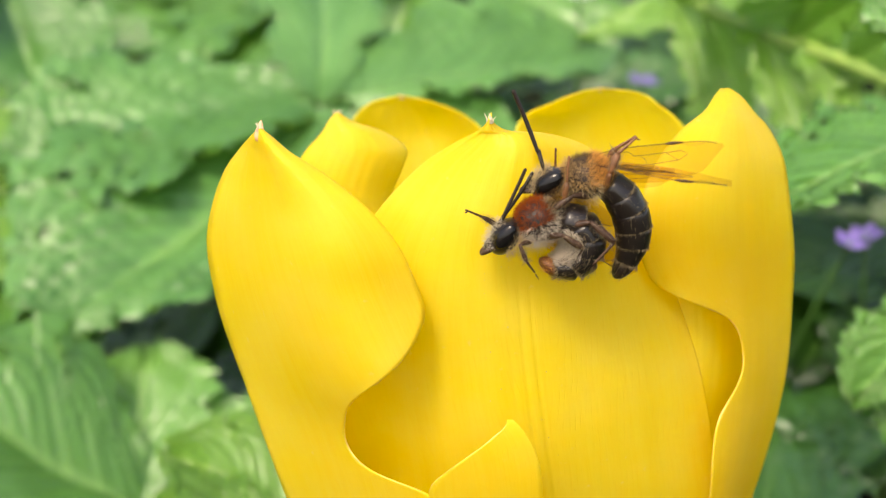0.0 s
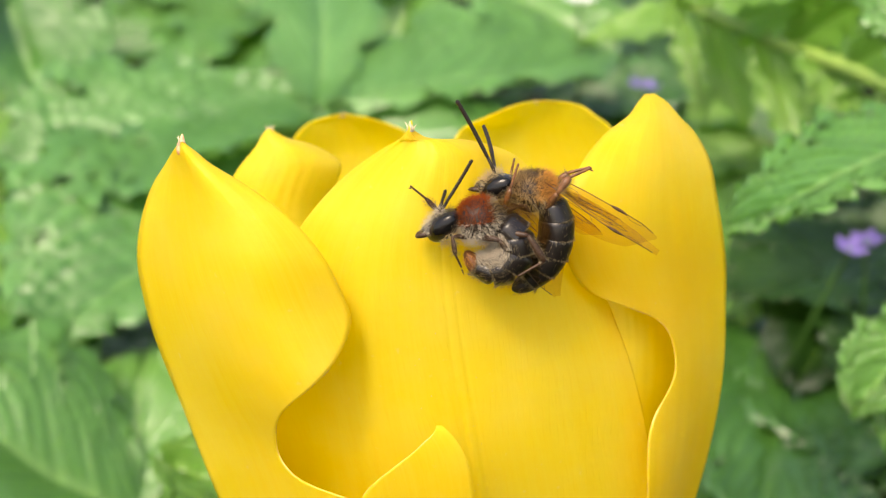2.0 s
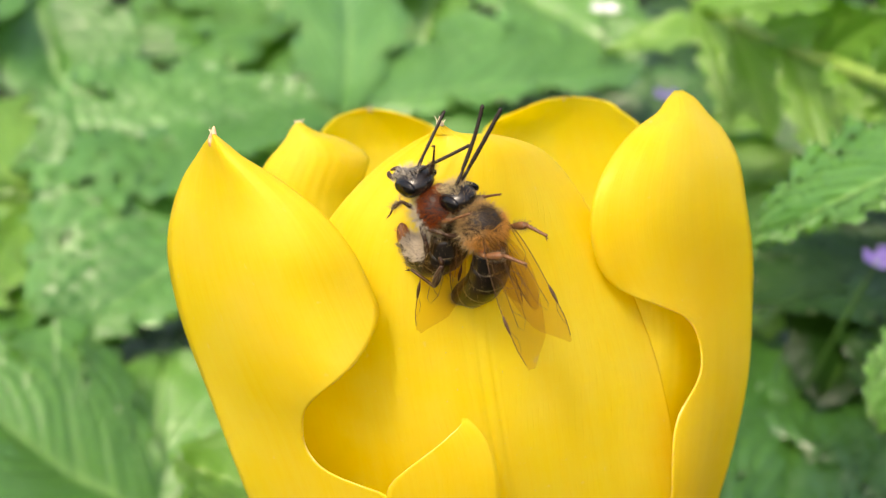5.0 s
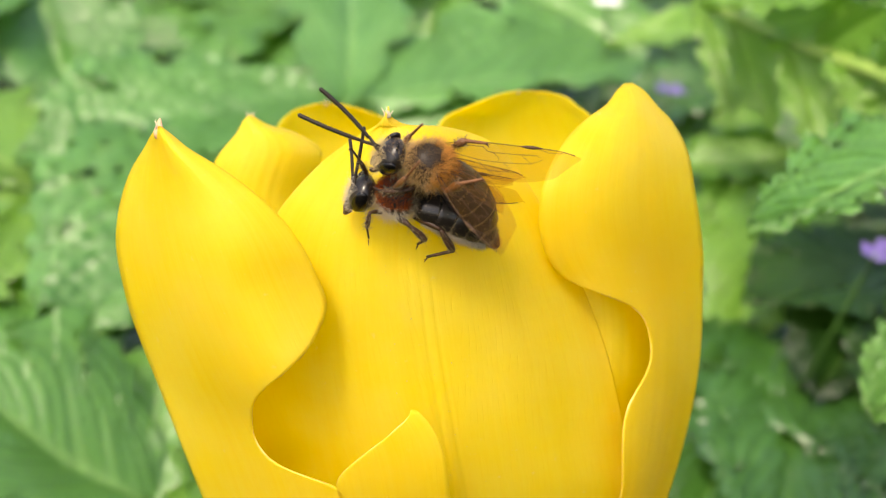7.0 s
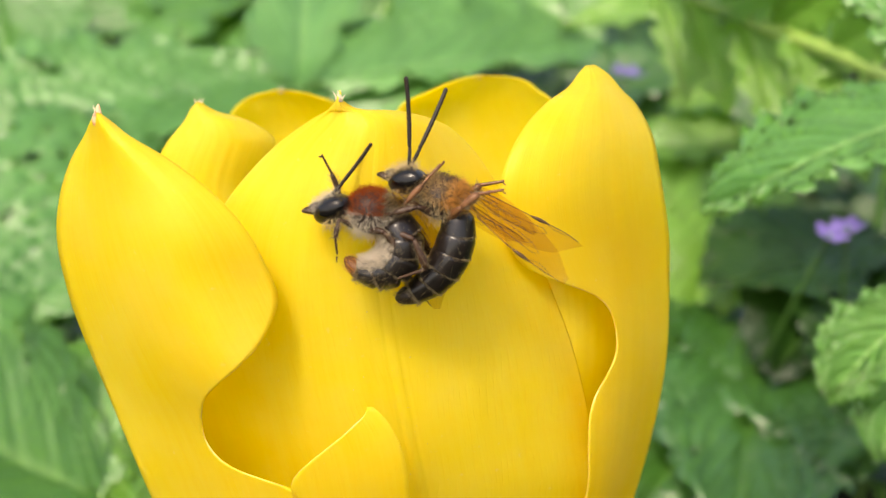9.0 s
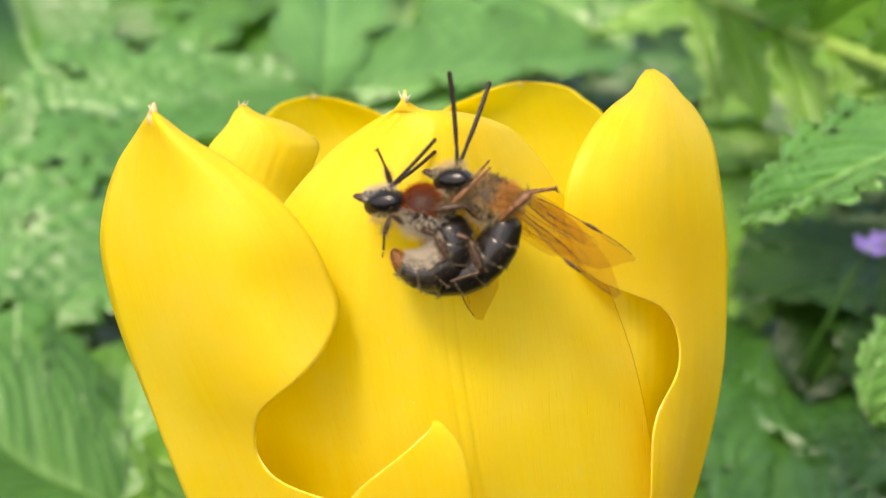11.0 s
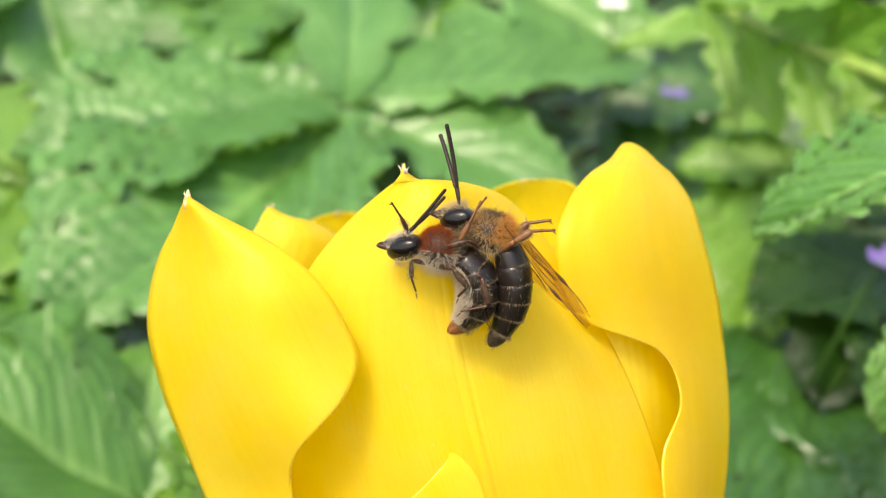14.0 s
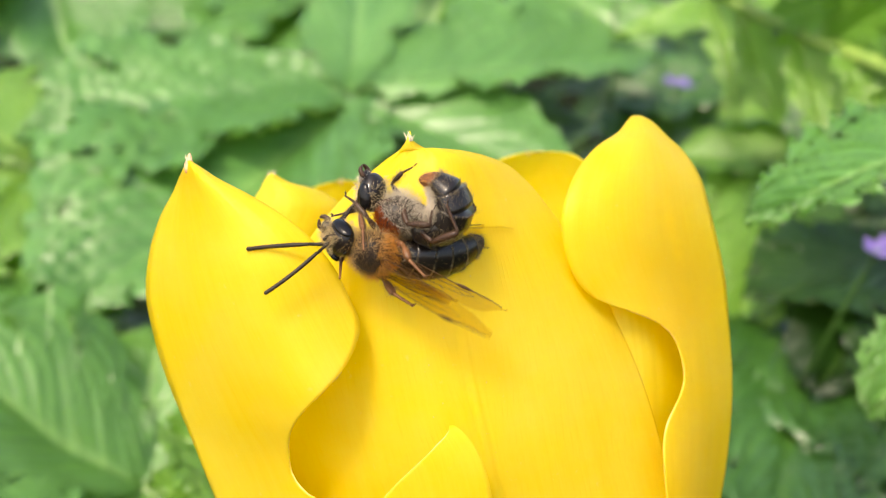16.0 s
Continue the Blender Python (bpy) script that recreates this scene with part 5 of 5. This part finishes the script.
def wing_material():
    n = Nodes("amber_wing_membrane")
    n.set(Base_Color=(0.24, 0.13, 0.05, 1), Roughness=0.22)
    n.bsdf.inputs["Specular IOR Level"].default_value = 0.45
    n.bump(n.noise(n.coords("Object"), 1500, 3), 0.25, 0.0001)
    clear = n.add("BsdfTransparent")
    clear.inputs[0].default_value = (0.87, 0.77, 0.56, 1)
    mx = n.add("MixShader", {0: 0.065})
    n.tree.links.new(clear.outputs[0], mx.inputs[1])
    n.tree.links.new(n.bsdf.outputs[0], mx.inputs[2])
    n.tree.links.new(mx.outputs[0], n.tree.nodes["Material Output"].inputs[0])
    return n.mat


BLACK = chitin("black_chitin", (0.014, 0.010, 0.008), 0.30, 0.25)
DULL = chitin("dull_dark_chitin", (0.030, 0.020, 0.014), 0.5)
EYE = chitin("glossy_black_eye", (0.006, 0.005, 0.005), 0.2, 0.0)
AMBER = chitin("amber_leg", (0.19, 0.080, 0.030), 0.38, 0.1)
BROWN = chitin("brown_leg", (0.055, 0.026, 0.013), 0.4)
FLAGELLUM = chitin("dark_brown_antenna", (0.020, 0.012, 0.007), 0.5)
TAIL = chitin("orange_tail_tip", (0.17, 0.060, 0.015), 0.55)
VEIN = chitin("brown_wing_vein", (0.09, 0.042, 0.016), 0.4)
TAN = fur_material("tan_fur", (0.84, 0.60, 0.28), (0.38, 0.24, 0.09))
ORANGE = fur_material("orange_fur", (0.94, 0.55, 0.15), (0.50, 0.24, 0.05))
RUST = fur_material("rust_red_fur", (0.52, 0.115, 0.016), (0.24, 0.045, 0.009))
PALE = fur_material("cream_fur", (0.84, 0.70, 0.43), (0.48, 0.37, 0.20))
WHITISH = fur_material("whitish_fur", (0.88, 0.81, 0.69), (0.46, 0.39, 0.29))
BAND = fur_material("brownish_cream_fur", (0.46, 0.37, 0.23), (0.20, 0.15, 0.08))
GREY = fur_material("dark_brown_fur", (0.24, 0.16, 0.085), (0.06, 0.042, 0.026))
WING = wing_material()


def blob(bm, centre, radii, nu=20, nv=14, shape=None):
    """An ellipsoid by rings along y; shape(p) may push each point of the unit ball."""
    c = Vector(centre) * BM
    rows = []
    for i in range(nv + 1):
        th = math.pi * i / nv
        row = []
        for j in range(nu):
            ph = 2 * math.pi * j / nu
            p = Vector((math.sin(th) * math.cos(ph), math.cos(th), math.sin(th) * math.sin(ph)))
            if shape:
                p = shape(p)
            row.append(c + Vector((p.x * radii[0], p.y * radii[1], p.z * radii[2])) * BM)
        rows.append(row)
    a, z = bm.verts.new(rows[0][0]), bm.verts.new(rows[-1][0])
    rings = [[bm.verts.new(p) for p in row] for row in rows[1:-1]]
    for j in range(nu):
        k = (j + 1) % nu
        bm.faces.new((a, rings[0][k], rings[0][j]))
        bm.faces.new((z, rings[-1][j], rings[-1][k]))
        for r, s in zip(rings, rings[1:]):
            bm.faces.new((r[j], r[k], s[k], s[j]))


def hair(bm, root, d, length, width, bend):
    """One hair: a tapered three-sided spike with a bend."""
    d = d.normalized()
    s = d.orthogonal().normalized()
    t = d.cross(s)
    mid = root + d * length * 0.55 + bend * length * 0.2
    tip = root + d * length + bend * length * 0.7
    a = [bm.verts.new(root + (s * math.cos(q) + t * math.sin(q)) * width) for q in (0, 2.1, 4.2)]
    b = [bm.verts.new(mid + (s * math.cos(q) + t * math.sin(q)) * width * 0.7) for q in (0, 2.1, 4.2)]
    e = bm.verts.new(tip)
    for k in range(3):
        j = (k + 1) % 3
        bm.faces.new((a[k], a[j], b[j], b[k]))
        bm.faces.new((b[k], b[j], e))


def fur(centre, radii, count, length, seed, keep, lean=(0, -0.5, 0), width=0.0095):
    """Hairs over an ellipsoid where keep(unit normal) is true."""
    bm = bmesh.new()
    rnd = random.Random(seed)
    made = 0
    while made < count:
        n = Vector((rnd.gauss(0, 1), rnd.gauss(0, 1), rnd.gauss(0, 1))).normalized()
        if not keep(n):
            continue
        made += 1
        p = (Vector(centre) + Vector((n.x * radii[0], n.y * radii[1], n.z * radii[2])) * 0.97) * BM
        g = Vector((n.x / radii[0], n.y / radii[1], n.z / radii[2])).normalized()
        jit = Vector((rnd.gauss(0, 0.28), rnd.gauss(0, 0.28), rnd.gauss(0, 0.28)))
        hair(bm, p, g + Vector(lean) * rnd.uniform(0.2, 1) + jit, length * rnd.uniform(0.55, 1.15) * BM, width * BM, jit)
    return bm


def wing_mesh(length, width, side, lead):
    """A membrane along x; its leading edge lies on the side's y."""
    bm = bmesh.new()
    rows = []
    n, m = 26, 9
    for i in range(n):
        s = i / (n - 1)
        front = lead * (0.10 + 0.14 * math.sin(math.pi * s ** 0.8)) * width * (1 - max(0, s - 0.86) * 5.2)
        back = -width * (0.06 + 0.84 * math.sin(math.pi * min(1, 0.03 + 0.86 * s ** 0.85)) ** 0.75) * (1 - max(0, s - 0.80) ** 1.3 * 6.0)
        row = []
        for j in range(m):
            f = j / (m - 1)
            y = front + (back - front) * f
            z = 0.10 * math.sin(f * 7) * s * (1 - s) + 0.28 * s * s * f + 0.05 * math.sin(s * 9 + f * 4)
            row.append(Vector((s * length, side * y, z)) * BM)
        rows.append(row)
    grid_mesh(bm, rows)
    return bm, rows


def wing(name, parent, length, width, side, stigma):
    bm, rows = wing_mesh(length, width, side, 1.0)
    ob = part(name, bm, WING, parent)
    bm = bmesh.new()
    up = Vector((0, 0, 0.02)) * BM
    lines = [([(i, 0) for i in range(25)], 0.060)]
    lines += [([(i, round(1 + 1.2 * (i / 17))) for i in range(0, 18)], 0.040), ([(i, 4) for i in range(0, 17)], 0.035), ([(i, 6) for i in range(0, 13)], 0.032)]
    lines += [([(9, 2), (10, 3), (10, 4)], 0.03), ([(14, 2), (15, 3), (16, 4)], 0.03), ([(17, 0), (19, 1), (21, 1), (22, 0)], 0.03), ([(6, 4), (7, 5), (8, 6)], 0.03),
              ([(17, 2), (18, 3), (16, 4)], 0.03), ([(11, 4), (12, 5), (12, 6)], 0.03)]
    for ids, r in lines:
        tube(bm, [rows[i][j] + up for i, j in ids], r * BM * 0.42, 5)
    if stigma:
        tube(bm, [rows[i][0] + up for i in (14, 15, 16, 17, 18)], [0.03 * BM, 0.09 * BM, 0.11 * BM, 0.08 * BM, 0.03 * BM], 6)
    part("venation", bm, VEIN, ob, "fine brown wing veins")
    return ob


def leg(parent, root, knee, ankle, toe, mat, thick, seed):
    """A leg in three pieces: thigh, shin and jointed foot, with bristles."""
    root, knee, ankle, toe = (Vector(root) + (Vector(p) - Vector(root)) * 0.95 for p in (root, knee, ankle, toe))
    bm = bmesh.new()
    tube(bm, smooth([Vector(p) * BM for p in ((0, 0, 0), (knee - root) * 0.5 + Vector((0, 0, 0.08)), knee - root)], 8),
         [thick * q * BM for q in (0.55, 0.8, 1, 1.05, 1, 0.9, 0.75, 0.6)], 8)
    ob = part("leg", bm, mat, parent, m=Matrix.Translation(root * BM))
    off = knee - root
    bm = bmesh.new()
    tube(bm, smooth([Vector(p) * BM for p in (off, off + (ankle - knee) * 0.5, off + ankle - knee)], 7),
         [thick * q * BM for q in (0.55, 0.75, 0.95, 1.05, 1.1, 1.0, 0.7)], 8)
    shin = part("shin", bm, mat, ob)
    bm = bmesh.new()
    rnd = random.Random(seed)
    for _ in range(130):
        f = rnd.random()
        a = rnd.uniform(0, 6.28)
        d = (ankle - knee).normalized()
        s = d.orthogonal().normalized()
        nrm = s * math.cos(a) + d.cross(s) * math.sin(a)
        hair(bm, (off + (ankle - knee) * f + nrm * thick * 0.8) * BM, nrm + d * 0.6, 0.36 * BM * rnd.uniform(0.6, 1.2), 0.0075 * BM, Vector((0, 0, 0)))
    for f in bm.faces:
        f.material_index = 1
    bm.from_mesh(shin.data)
    bm.to_mesh(shin.data)
    bm.free()
    shin.data.materials.append(BAND)
    for f in shin.data.polygons:
        f.use_smooth = True
    bm = bmesh.new()
    foot = off + ankle - knee
    tube(bm, [(foot + (toe - ankle) * (k / 12) + Vector((0, 0, 0.012 * k))) * BM for k in range(13)],
         [thick * (0.50 - 0.012 * k + (0.06 if k % 3 == 2 else 0)) * BM for k in range(13)], 6)
    e = foot + toe - ankle
    for sg in (-1, 1):
        tube(bm, [e * BM, (e + (toe - ankle).normalized() * 0.2 + Vector((0.1 * sg, 0, -0.12))) * BM], [0.05 * BM, 0.012 * BM], 5)
    part("foot", bm, mat, ob)
    return ob


SEGMENTS = 6


def abdomen_pose(base, length, curl, side, first, i):
    """Where ring i of the abdomen sits when the abdomen is curled under by curl degrees, a first share of it at the waist, and turned aside."""
    p = Vector(base)
    for k in range(i + 1):
        w = first + (1 - first) * (k + 0.5) / SEGMENTS
        r = Matrix.Rotation(radians(side * w), 3, "Z") @ Matrix.Rotation(radians(curl * w), 3, "X")
        start = p.copy()
        p = p + r @ Vector((0, -length / SEGMENTS, 0))
    return Matrix.Translation(start * BM) @ r.to_4x4()


def bee(name, label, male, seed):
    thing = empty(name, Matrix(), label=label, category="bee")
    sx = 0.95 if male else 1.0
    tr = Vector((1.28, 1.40, 1.28)) if male else Vector((1.28, 1.36, 1.28))
    bm = bmesh.new()
    blob(bm, (0, 0, 0), tr * 0.97, 24, 16)
    blob(bm, (0, -1.05, -0.15), (0.80 * sx, 0.62, 0.9 * sx), 16, 10)
    thorax = part("thorax", bm, DULL, thing)
    top = TAN if male else RUST
    if male:
        part("fur", fur((0, 0, 0), tr, 1500, 0.50, seed, lambda n: -0.25 < n.z < 0.80 and n.y > -0.3, (0, -0.3, 0.1), 0.0075), TAN, thorax, "tan fur")
        part("fur", fur((0, 0, 0), tr, 1900, 0.62, seed + 1, lambda n: n.z > -0.25 and n.y < -0.05 and (n.z < 0.85 or n.y < -0.35), (0, -0.4, 0.35), 0.0075), ORANGE, thorax, "orange fur")
        part("fur", fur((0, 0, 0), tr, 900, 0.34, seed + 6, lambda n: n.z > 0.62, (0, -0.5, 0), 0.007), GREY, thorax, "short brownish fur on a dark back")
        part("fur", fur((0, 0, 0), tr, 900, 0.60, seed + 2, lambda n: n.z < 0.0, (0, -0.3, -0.3), 0.0075), PALE, thorax, "pale underside fur")
    else:
        part("fur", fur((0, 0, 0), tr, 2600, 0.34, seed, lambda n: n.z > -0.05 and n.y > -0.55, (0, -0.3, 0), 0.0085), RUST, thorax, "dense rust-red fur")
        part("fur", fur((0, 0, 0), tr, 700, 0.50, seed + 1, lambda n: n.z > -0.2 and n.y < -0.4, (0, -0.5, 0.2), 0.0075), BAND, thorax, "brownish fur behind")
        part("fur", fur((0, 0, 0), tr, 1500, 0.66, seed + 2, lambda n: n.z < 0.0, (0, -0.2, -0.35), 0.0075), WHITISH, thorax, "long whitish underside fur")
    # head
    hr = Vector((1.20, 0.80, 1.18)) * sx
    bm = bmesh.new()
    blob(bm, (0, 0, 0), hr, 24, 14, lambda p: Vector((p.x * (1 - 0.22 * max(0, -p.z)), p.y * (1 - 0.15 * max(0, p.z)), p.z)))
    blob(bm, (0, 0.46, -0.80), (0.55, 0.36, 0.50), 14, 8)
    blob(bm, (0, 0.46, 0.02), (0.42, 0.40, 0.55), 14, 8)
    head = part("head", bm, BLACK, thing)
    for sg in (-1, 1):
        bm = bmesh.new()
        blob(bm, (0, 0, 0), (0.27, 0.46, 0.84), 20, 16)
        part("eye", bm, EYE, head, "glossy black compound eye", Matrix.Translation(Vector((sg * 0.94 * sx, 0.16, 0.06)) * BM) @ pose(0, 0, 0, 6, sg * 10, sg * 16))
        bm = bmesh.new()
        tube(bm, smooth([Vector(p) * BM for p in ((sg * 0.42, 0.40, -1.02), (sg * 0.40, 0.60, -1.36), (sg * 0.06, 0.66, -1.62))], 8),
             [q * BM for q in (0.17, 0.17, 0.16, 0.15, 0.13, 0.11, 0.08, 0.03)], 8)
        part("mandible", bm, BROWN, head)
    for k in range(3):
        bm = bmesh.new()
        a = k * 2.1 + 1.57
        blob(bm, (0.20 * math.cos(a), 0.12, 1.12 + 0.05 * math.sin(a)), (0.08, 0.08, 0.08), 8, 6)
        part("simple_eye", bm, EYE, head)
    part("fur", fur((0, 0.06, 0), hr, 620 if male else 420, 0.48 if male else 0.40, seed + 3, lambda n: n.y > 0.22 and abs(n.x) < 0.62 and n.z < 0.62, (0, 0.3, -0.25), 0.0075), PALE if male else WHITISH, head, "cream face hair" if male else "whitish face hair")
    part("fur", fur((0, 0, 0), hr, 60, 0.30, seed + 4, lambda n: n.z > 0.72, (0, 0.3, 0.4), 0.0075), TAN if male else GREY, head)
    part("fur", fur((0, -0.2, 0), hr * 0.9, 300, 0.40, seed + 5, lambda n: n.y < -0.1 and abs(n.z) < 0.8, (0, 0.0, 0)), PALE, head, "pale collar hair")
    al = 4.95 if male else 3.7
    antennae = []
    for sg in (-1, 1):
        bm = bmesh.new()
        n = 44
        line, radii = [], []
        for k in range(n + 1):
            y = al * (0.24 + 0.76 * k / n)
            line.append(Vector((sg * 0.15 * y * y / al, y, -0.07 * y * y / al)) * BM)
            r = 0.13 if male else 0.105
            radii.append(r * (0.93 + 0.07 * abs(math.sin(math.pi * k / 4))) * (1 if k < n else 0.4) * (0.8 + 0.2 * min(1, k / 8)) * BM)
        tube(bm, line, radii, 8)
        tube(bm, [(0, 0, 0), Vector((0, al * 0.12, 0.02)) * BM, Vector((0, al * 0.245, 0)) * BM], [0.09 * BM, 0.11 * BM, 0.09 * BM], 8)
        antennae.append(part("antenna", bm, FLAGELLUM, head, "segmented black antenna"))
    # abdomen
    length = 6.4 if male else 5.8
    wide = 1.30 if male else 1.55
    prof = (0.74, 0.95, 1.0, 0.98, 0.86, 0.60, 0.22) if male else (0.70, 0.95, 1.0, 0.98, 0.80, 0.44, 0.16)
    flat = 0.84 if male else 0.78
    rings = []
    sl = length / SEGMENTS
    for i in range(SEGMENTS):
        bm = bmesh.new()
        a, b = prof[i] * wide, prof[i + 1] * wide
        rows = []
        for j in range(13):
            f = j / 12
            r = a + (b - a) * f + 0.03 * wide * math.sin(math.pi * f)
            if i == SEGMENTS - 1:
                r = a * math.sqrt(max(0.0, 1 - (0.99 * f) ** 2))
            if f < 0.3:
                r *= 1 - 0.5 * (1 - f / 0.3) ** 2
            rows.append([Vector((r * math.cos(q) * 1.05, -(f * 1.45 - 0.36) * sl, r * math.sin(q) * flat)) * BM for q in (2 * math.pi * k / 24 for k in range(25))])
        grid_mesh(bm, rows)
        for row in (rows[0], rows[-1]):
            c = bm.verts.new(sum((Vector(p) for p in row[:-1]), Vector()) / 24)
            ring = [bm.verts.new(p) for p in row[:-1]]
            for k in range(24):
                bm.faces.new((c, ring[k], ring[(k + 1) % 24]))
        bmesh.ops.remove_doubles(bm, verts=bm.verts, dist=0.000005)
        bmesh.ops.recalc_face_normals(bm, faces=bm.faces)
        seg = part("abdomen_ring", bm, BLACK if i < SEGMENTS - 1 else (DULL if male else TAIL), thing, "shiny black abdomen ring" if i < 5 else ("dark pointed abdomen tip" if male else "orange-brown abdomen tip"))
        rings.append(seg)
        # fringe at the hind margin and sparse hairs
        rnd = random.Random(seed * 7 + i)
        bm = bmesh.new()
        for k in range((310 if male else 520) if i < 5 else 120):
            q = rnd.uniform(0, 2 * math.pi)
            f = 0.90 + 0.05 * rnd.random() if k < 260 else rnd.uniform(0.3, 1)
            r = a + (b - a) * f + 0.03 * wide * math.sin(math.pi * f)
            if i == SEGMENTS - 1:
                f = rnd.uniform(0.35, 0.9)
                r = a * math.sqrt(1 - f * f)
            p = Vector((r * math.cos(q) * 1.05, -(f * 1.45 - 0.36) * sl, r * math.sin(q) * flat))
            nrm = Vector((math.cos(q), 0, math.sin(q)))
            if k >= 310 and p.z > 0 and i < 3:
                continue
            hair(bm, p * BM, nrm * rnd.uniform(0.12, 0.4) * (1 if k < 310 else 2.5) + Vector((rnd.gauss(0, .15), -1, rnd.gauss(0, .15))), rnd.uniform(0.12, 0.24) * (1 if k < 310 and i < 4 else 1.7) * BM, 0.007 * BM, Vector((0, 0, 0)))
        if not male and i < 5:
            under = bmesh.new()
            for k in range(700):
                q = rnd.uniform(1.12 * math.pi, 1.88 * math.pi)
                f = rnd.uniform(0.25, 0.95)
                r = a + (b - a) * f
                nrm = Vector((math.cos(q), 0, math.sin(q)))
                hair(under, Vector((r * math.cos(q) * 1.05, -(f * 1.45 - 0.36) * sl, r * math.sin(q) * flat)) * BM, nrm * 0.9 + Vector((rnd.gauss(0, .2), -0.8, rnd.gauss(0, .2))), rnd.uniform(0.25, 0.60) * BM, 0.0105 * BM, Vector((0, 0, 0)))
            part("fur", under, WHITISH, seg, "whitish hair under the abdomen")
        part("hair_band", bm, BAND if i < 5 else (BAND if male else ORANGE), seg, "pale hair fringe" if i < 5 else "pale hair tuft" if male else "orange hair tuft")
    # wings
    wings = []
    for sg in (-1, 1):
        wings.append((wing("forewing", thing, 7.7, 2.25, sg, True), wing("hindwing", thing, 4.9, 1.15, sg, False)))
    # legs: fore, middle and hind on each side
    legs = []
    tone = AMBER if male else BROWN
    if male:
        sets = (((0.65, 0.95, -0.85), (1.35, 1.65, -1.15), (1.45, 1.35, 0.35), (1.25, 1.05, 1.75), 0.17),
                ((0.80, 0.05, -1.00), (1.65, 1.05, -0.75), (1.60, 2.20, -1.60), (1.25, 2.90, -2.30), 0.19),
                ((0.75, -0.90, -0.80), (1.60, -1.35, 0.35), (1.50, -1.95, 1.45), (1.30, -3.20, 2.05), 0.23))
    else:
        sets = (((0.65, 0.95, -0.85), (1.30, 1.75, -0.45), (1.35, 1.80, -1.55), (1.20, 1.60, -2.60), 0.14),
                ((0.80, 0.05, -1.00), (1.55, -0.85, -1.00), (1.50, -1.75, -2.15), (1.25, -1.15, -2.95), 0.20),
                ((0.75, -0.90, -0.95), (1.65, -2.60, -1.20), (1.75, -3.30, -2.90), (1.60, -1.60, -3.70), 0.22))
    for sg in (-1, 1):
        for k, (a, b, c, d, thick) in enumerate(sets):
            if not male and sg > 0 and k == 0:
                # one foreleg is held up beside the head
                b, c, d = (0.60, 1.95, 0.60), (0.30, 2.60, 1.95), (0.10, 3.30, 2.85)
            legs.append(leg(thing, *((sg * p[0], p[1], p[2]) for p in (a, b, c, d)), tone if not (male and k == 1) else BROWN, thick, seed + 20 + 2 * k))
    return dict(thing=thing, head=head, antennae=antennae, rings=rings, wings=wings, legs=legs, length=length)


male_bee = bee("male_bee", "slender mining bee with tan and orange fur and amber wings", True, 100)
female_bee = bee("female_bee", "mining bee with rust-red thorax fur and a shiny black abdomen", False, 200)


def flower_pose(t):
    rows = FLOWER_WAY
    for a, b in zip(rows, rows[1:]):
        if a[0] <= t <= b[0]:
            f = (t - a[0]) / (b[0] - a[0])
            return pose(*a[1:]).lerp(pose(*b[1:]), f)
    return pose(*rows[-1][1:])


def basis(x, up):
    """A turn whose x axis is x and whose z axis leans to up."""
    x = Vector(x).normalized()
    z = (Vector(up) - x * Vector(up).dot(x)).normalized()
    return Matrix((x, z.cross(x), z)).transposed().to_4x4()


def move_bee(b, rows):
    """Key a bee and its parts: rows of seconds, place and turn, (curl, side, share at the waist), nod, hind leg, wings, antennae."""
    walk(b["thing"], [(r[0], flower_pose(r[0]) @ pose(*(v * MM for v in r[1][:3]), *r[1][3:])) for r in rows])
    sway = lambda t, k: math.sin(t * 2.3 + k * 1.7)
    walk(b["head"], [(r[0], pose(0, 2.12 * BM, 0.02 * BM, r[3] + 2 * sway(r[0], 1), 0, 3 * sway(r[0], 2))) for r in rows])
    for k, ant in enumerate(b["antennae"]):
        sg = -1 if k == 0 else 1
        turned = []
        for r in rows:
            m = Matrix.Rotation(radians(-r[3] - 2 * sway(r[0], 1)), 3, "X")
            v = (m @ Vector(r[6][k])).normalized()
            side = Vector((1, 0, 0))
            side = (side - v * side.dot(v)).normalized()
            turned.append((r[0], Matrix.Translation(Vector((sg * 0.26, 0.70, 0.22)) * BM) @ Matrix((side, v, side.cross(v))).transposed().to_4x4()))
        walk(ant, turned)
    for i, ring in enumerate(b["rings"]):
        walk(ring, [(r[0], abdomen_pose((0, -1.30, -0.50), b["length"], r[2][0], r[2][1], r[2][2], i)) for r in rows])
    for side, (fore, hind) in enumerate(b["wings"]):
        sg = -1 if side == 0 else 1
        hinge = Matrix.Translation(Vector((sg * 0.90, -0.65, 0.80)) * BM)
        turned = [(r[0], basis(r[5][2 * side], r[5][2 * side + 1])) for r in rows]
        walk(fore, [(t, hinge @ m) for t, m in turned])
        walk(hind, [(t, hinge @ m @ pose(-0.15 * BM, sg * -0.75 * BM, -0.12 * BM, 0, 0, sg * -9)) for t, m in turned])
    for k, lg in enumerate(b["legs"]):
        at = lg.matrix_basis.copy()
        walk(lg, [(r[0], at @ pose(0, 0, 0, (r[4] if k == 2 else 0) + 7 * sway(r[0] * 1.3, k), 6 * sway(r[0], k + 3), 6 * sway(r[0] * 0.8, k + 5))) for r in rows])


def motions():
    walk(flower, [(t, pose(*p)) for t, *p in FLOWER_WAY])
    move_bee(male_bee, MALE_WAY)
    move_bee(female_bee, FEMALE_WAY)


motions()
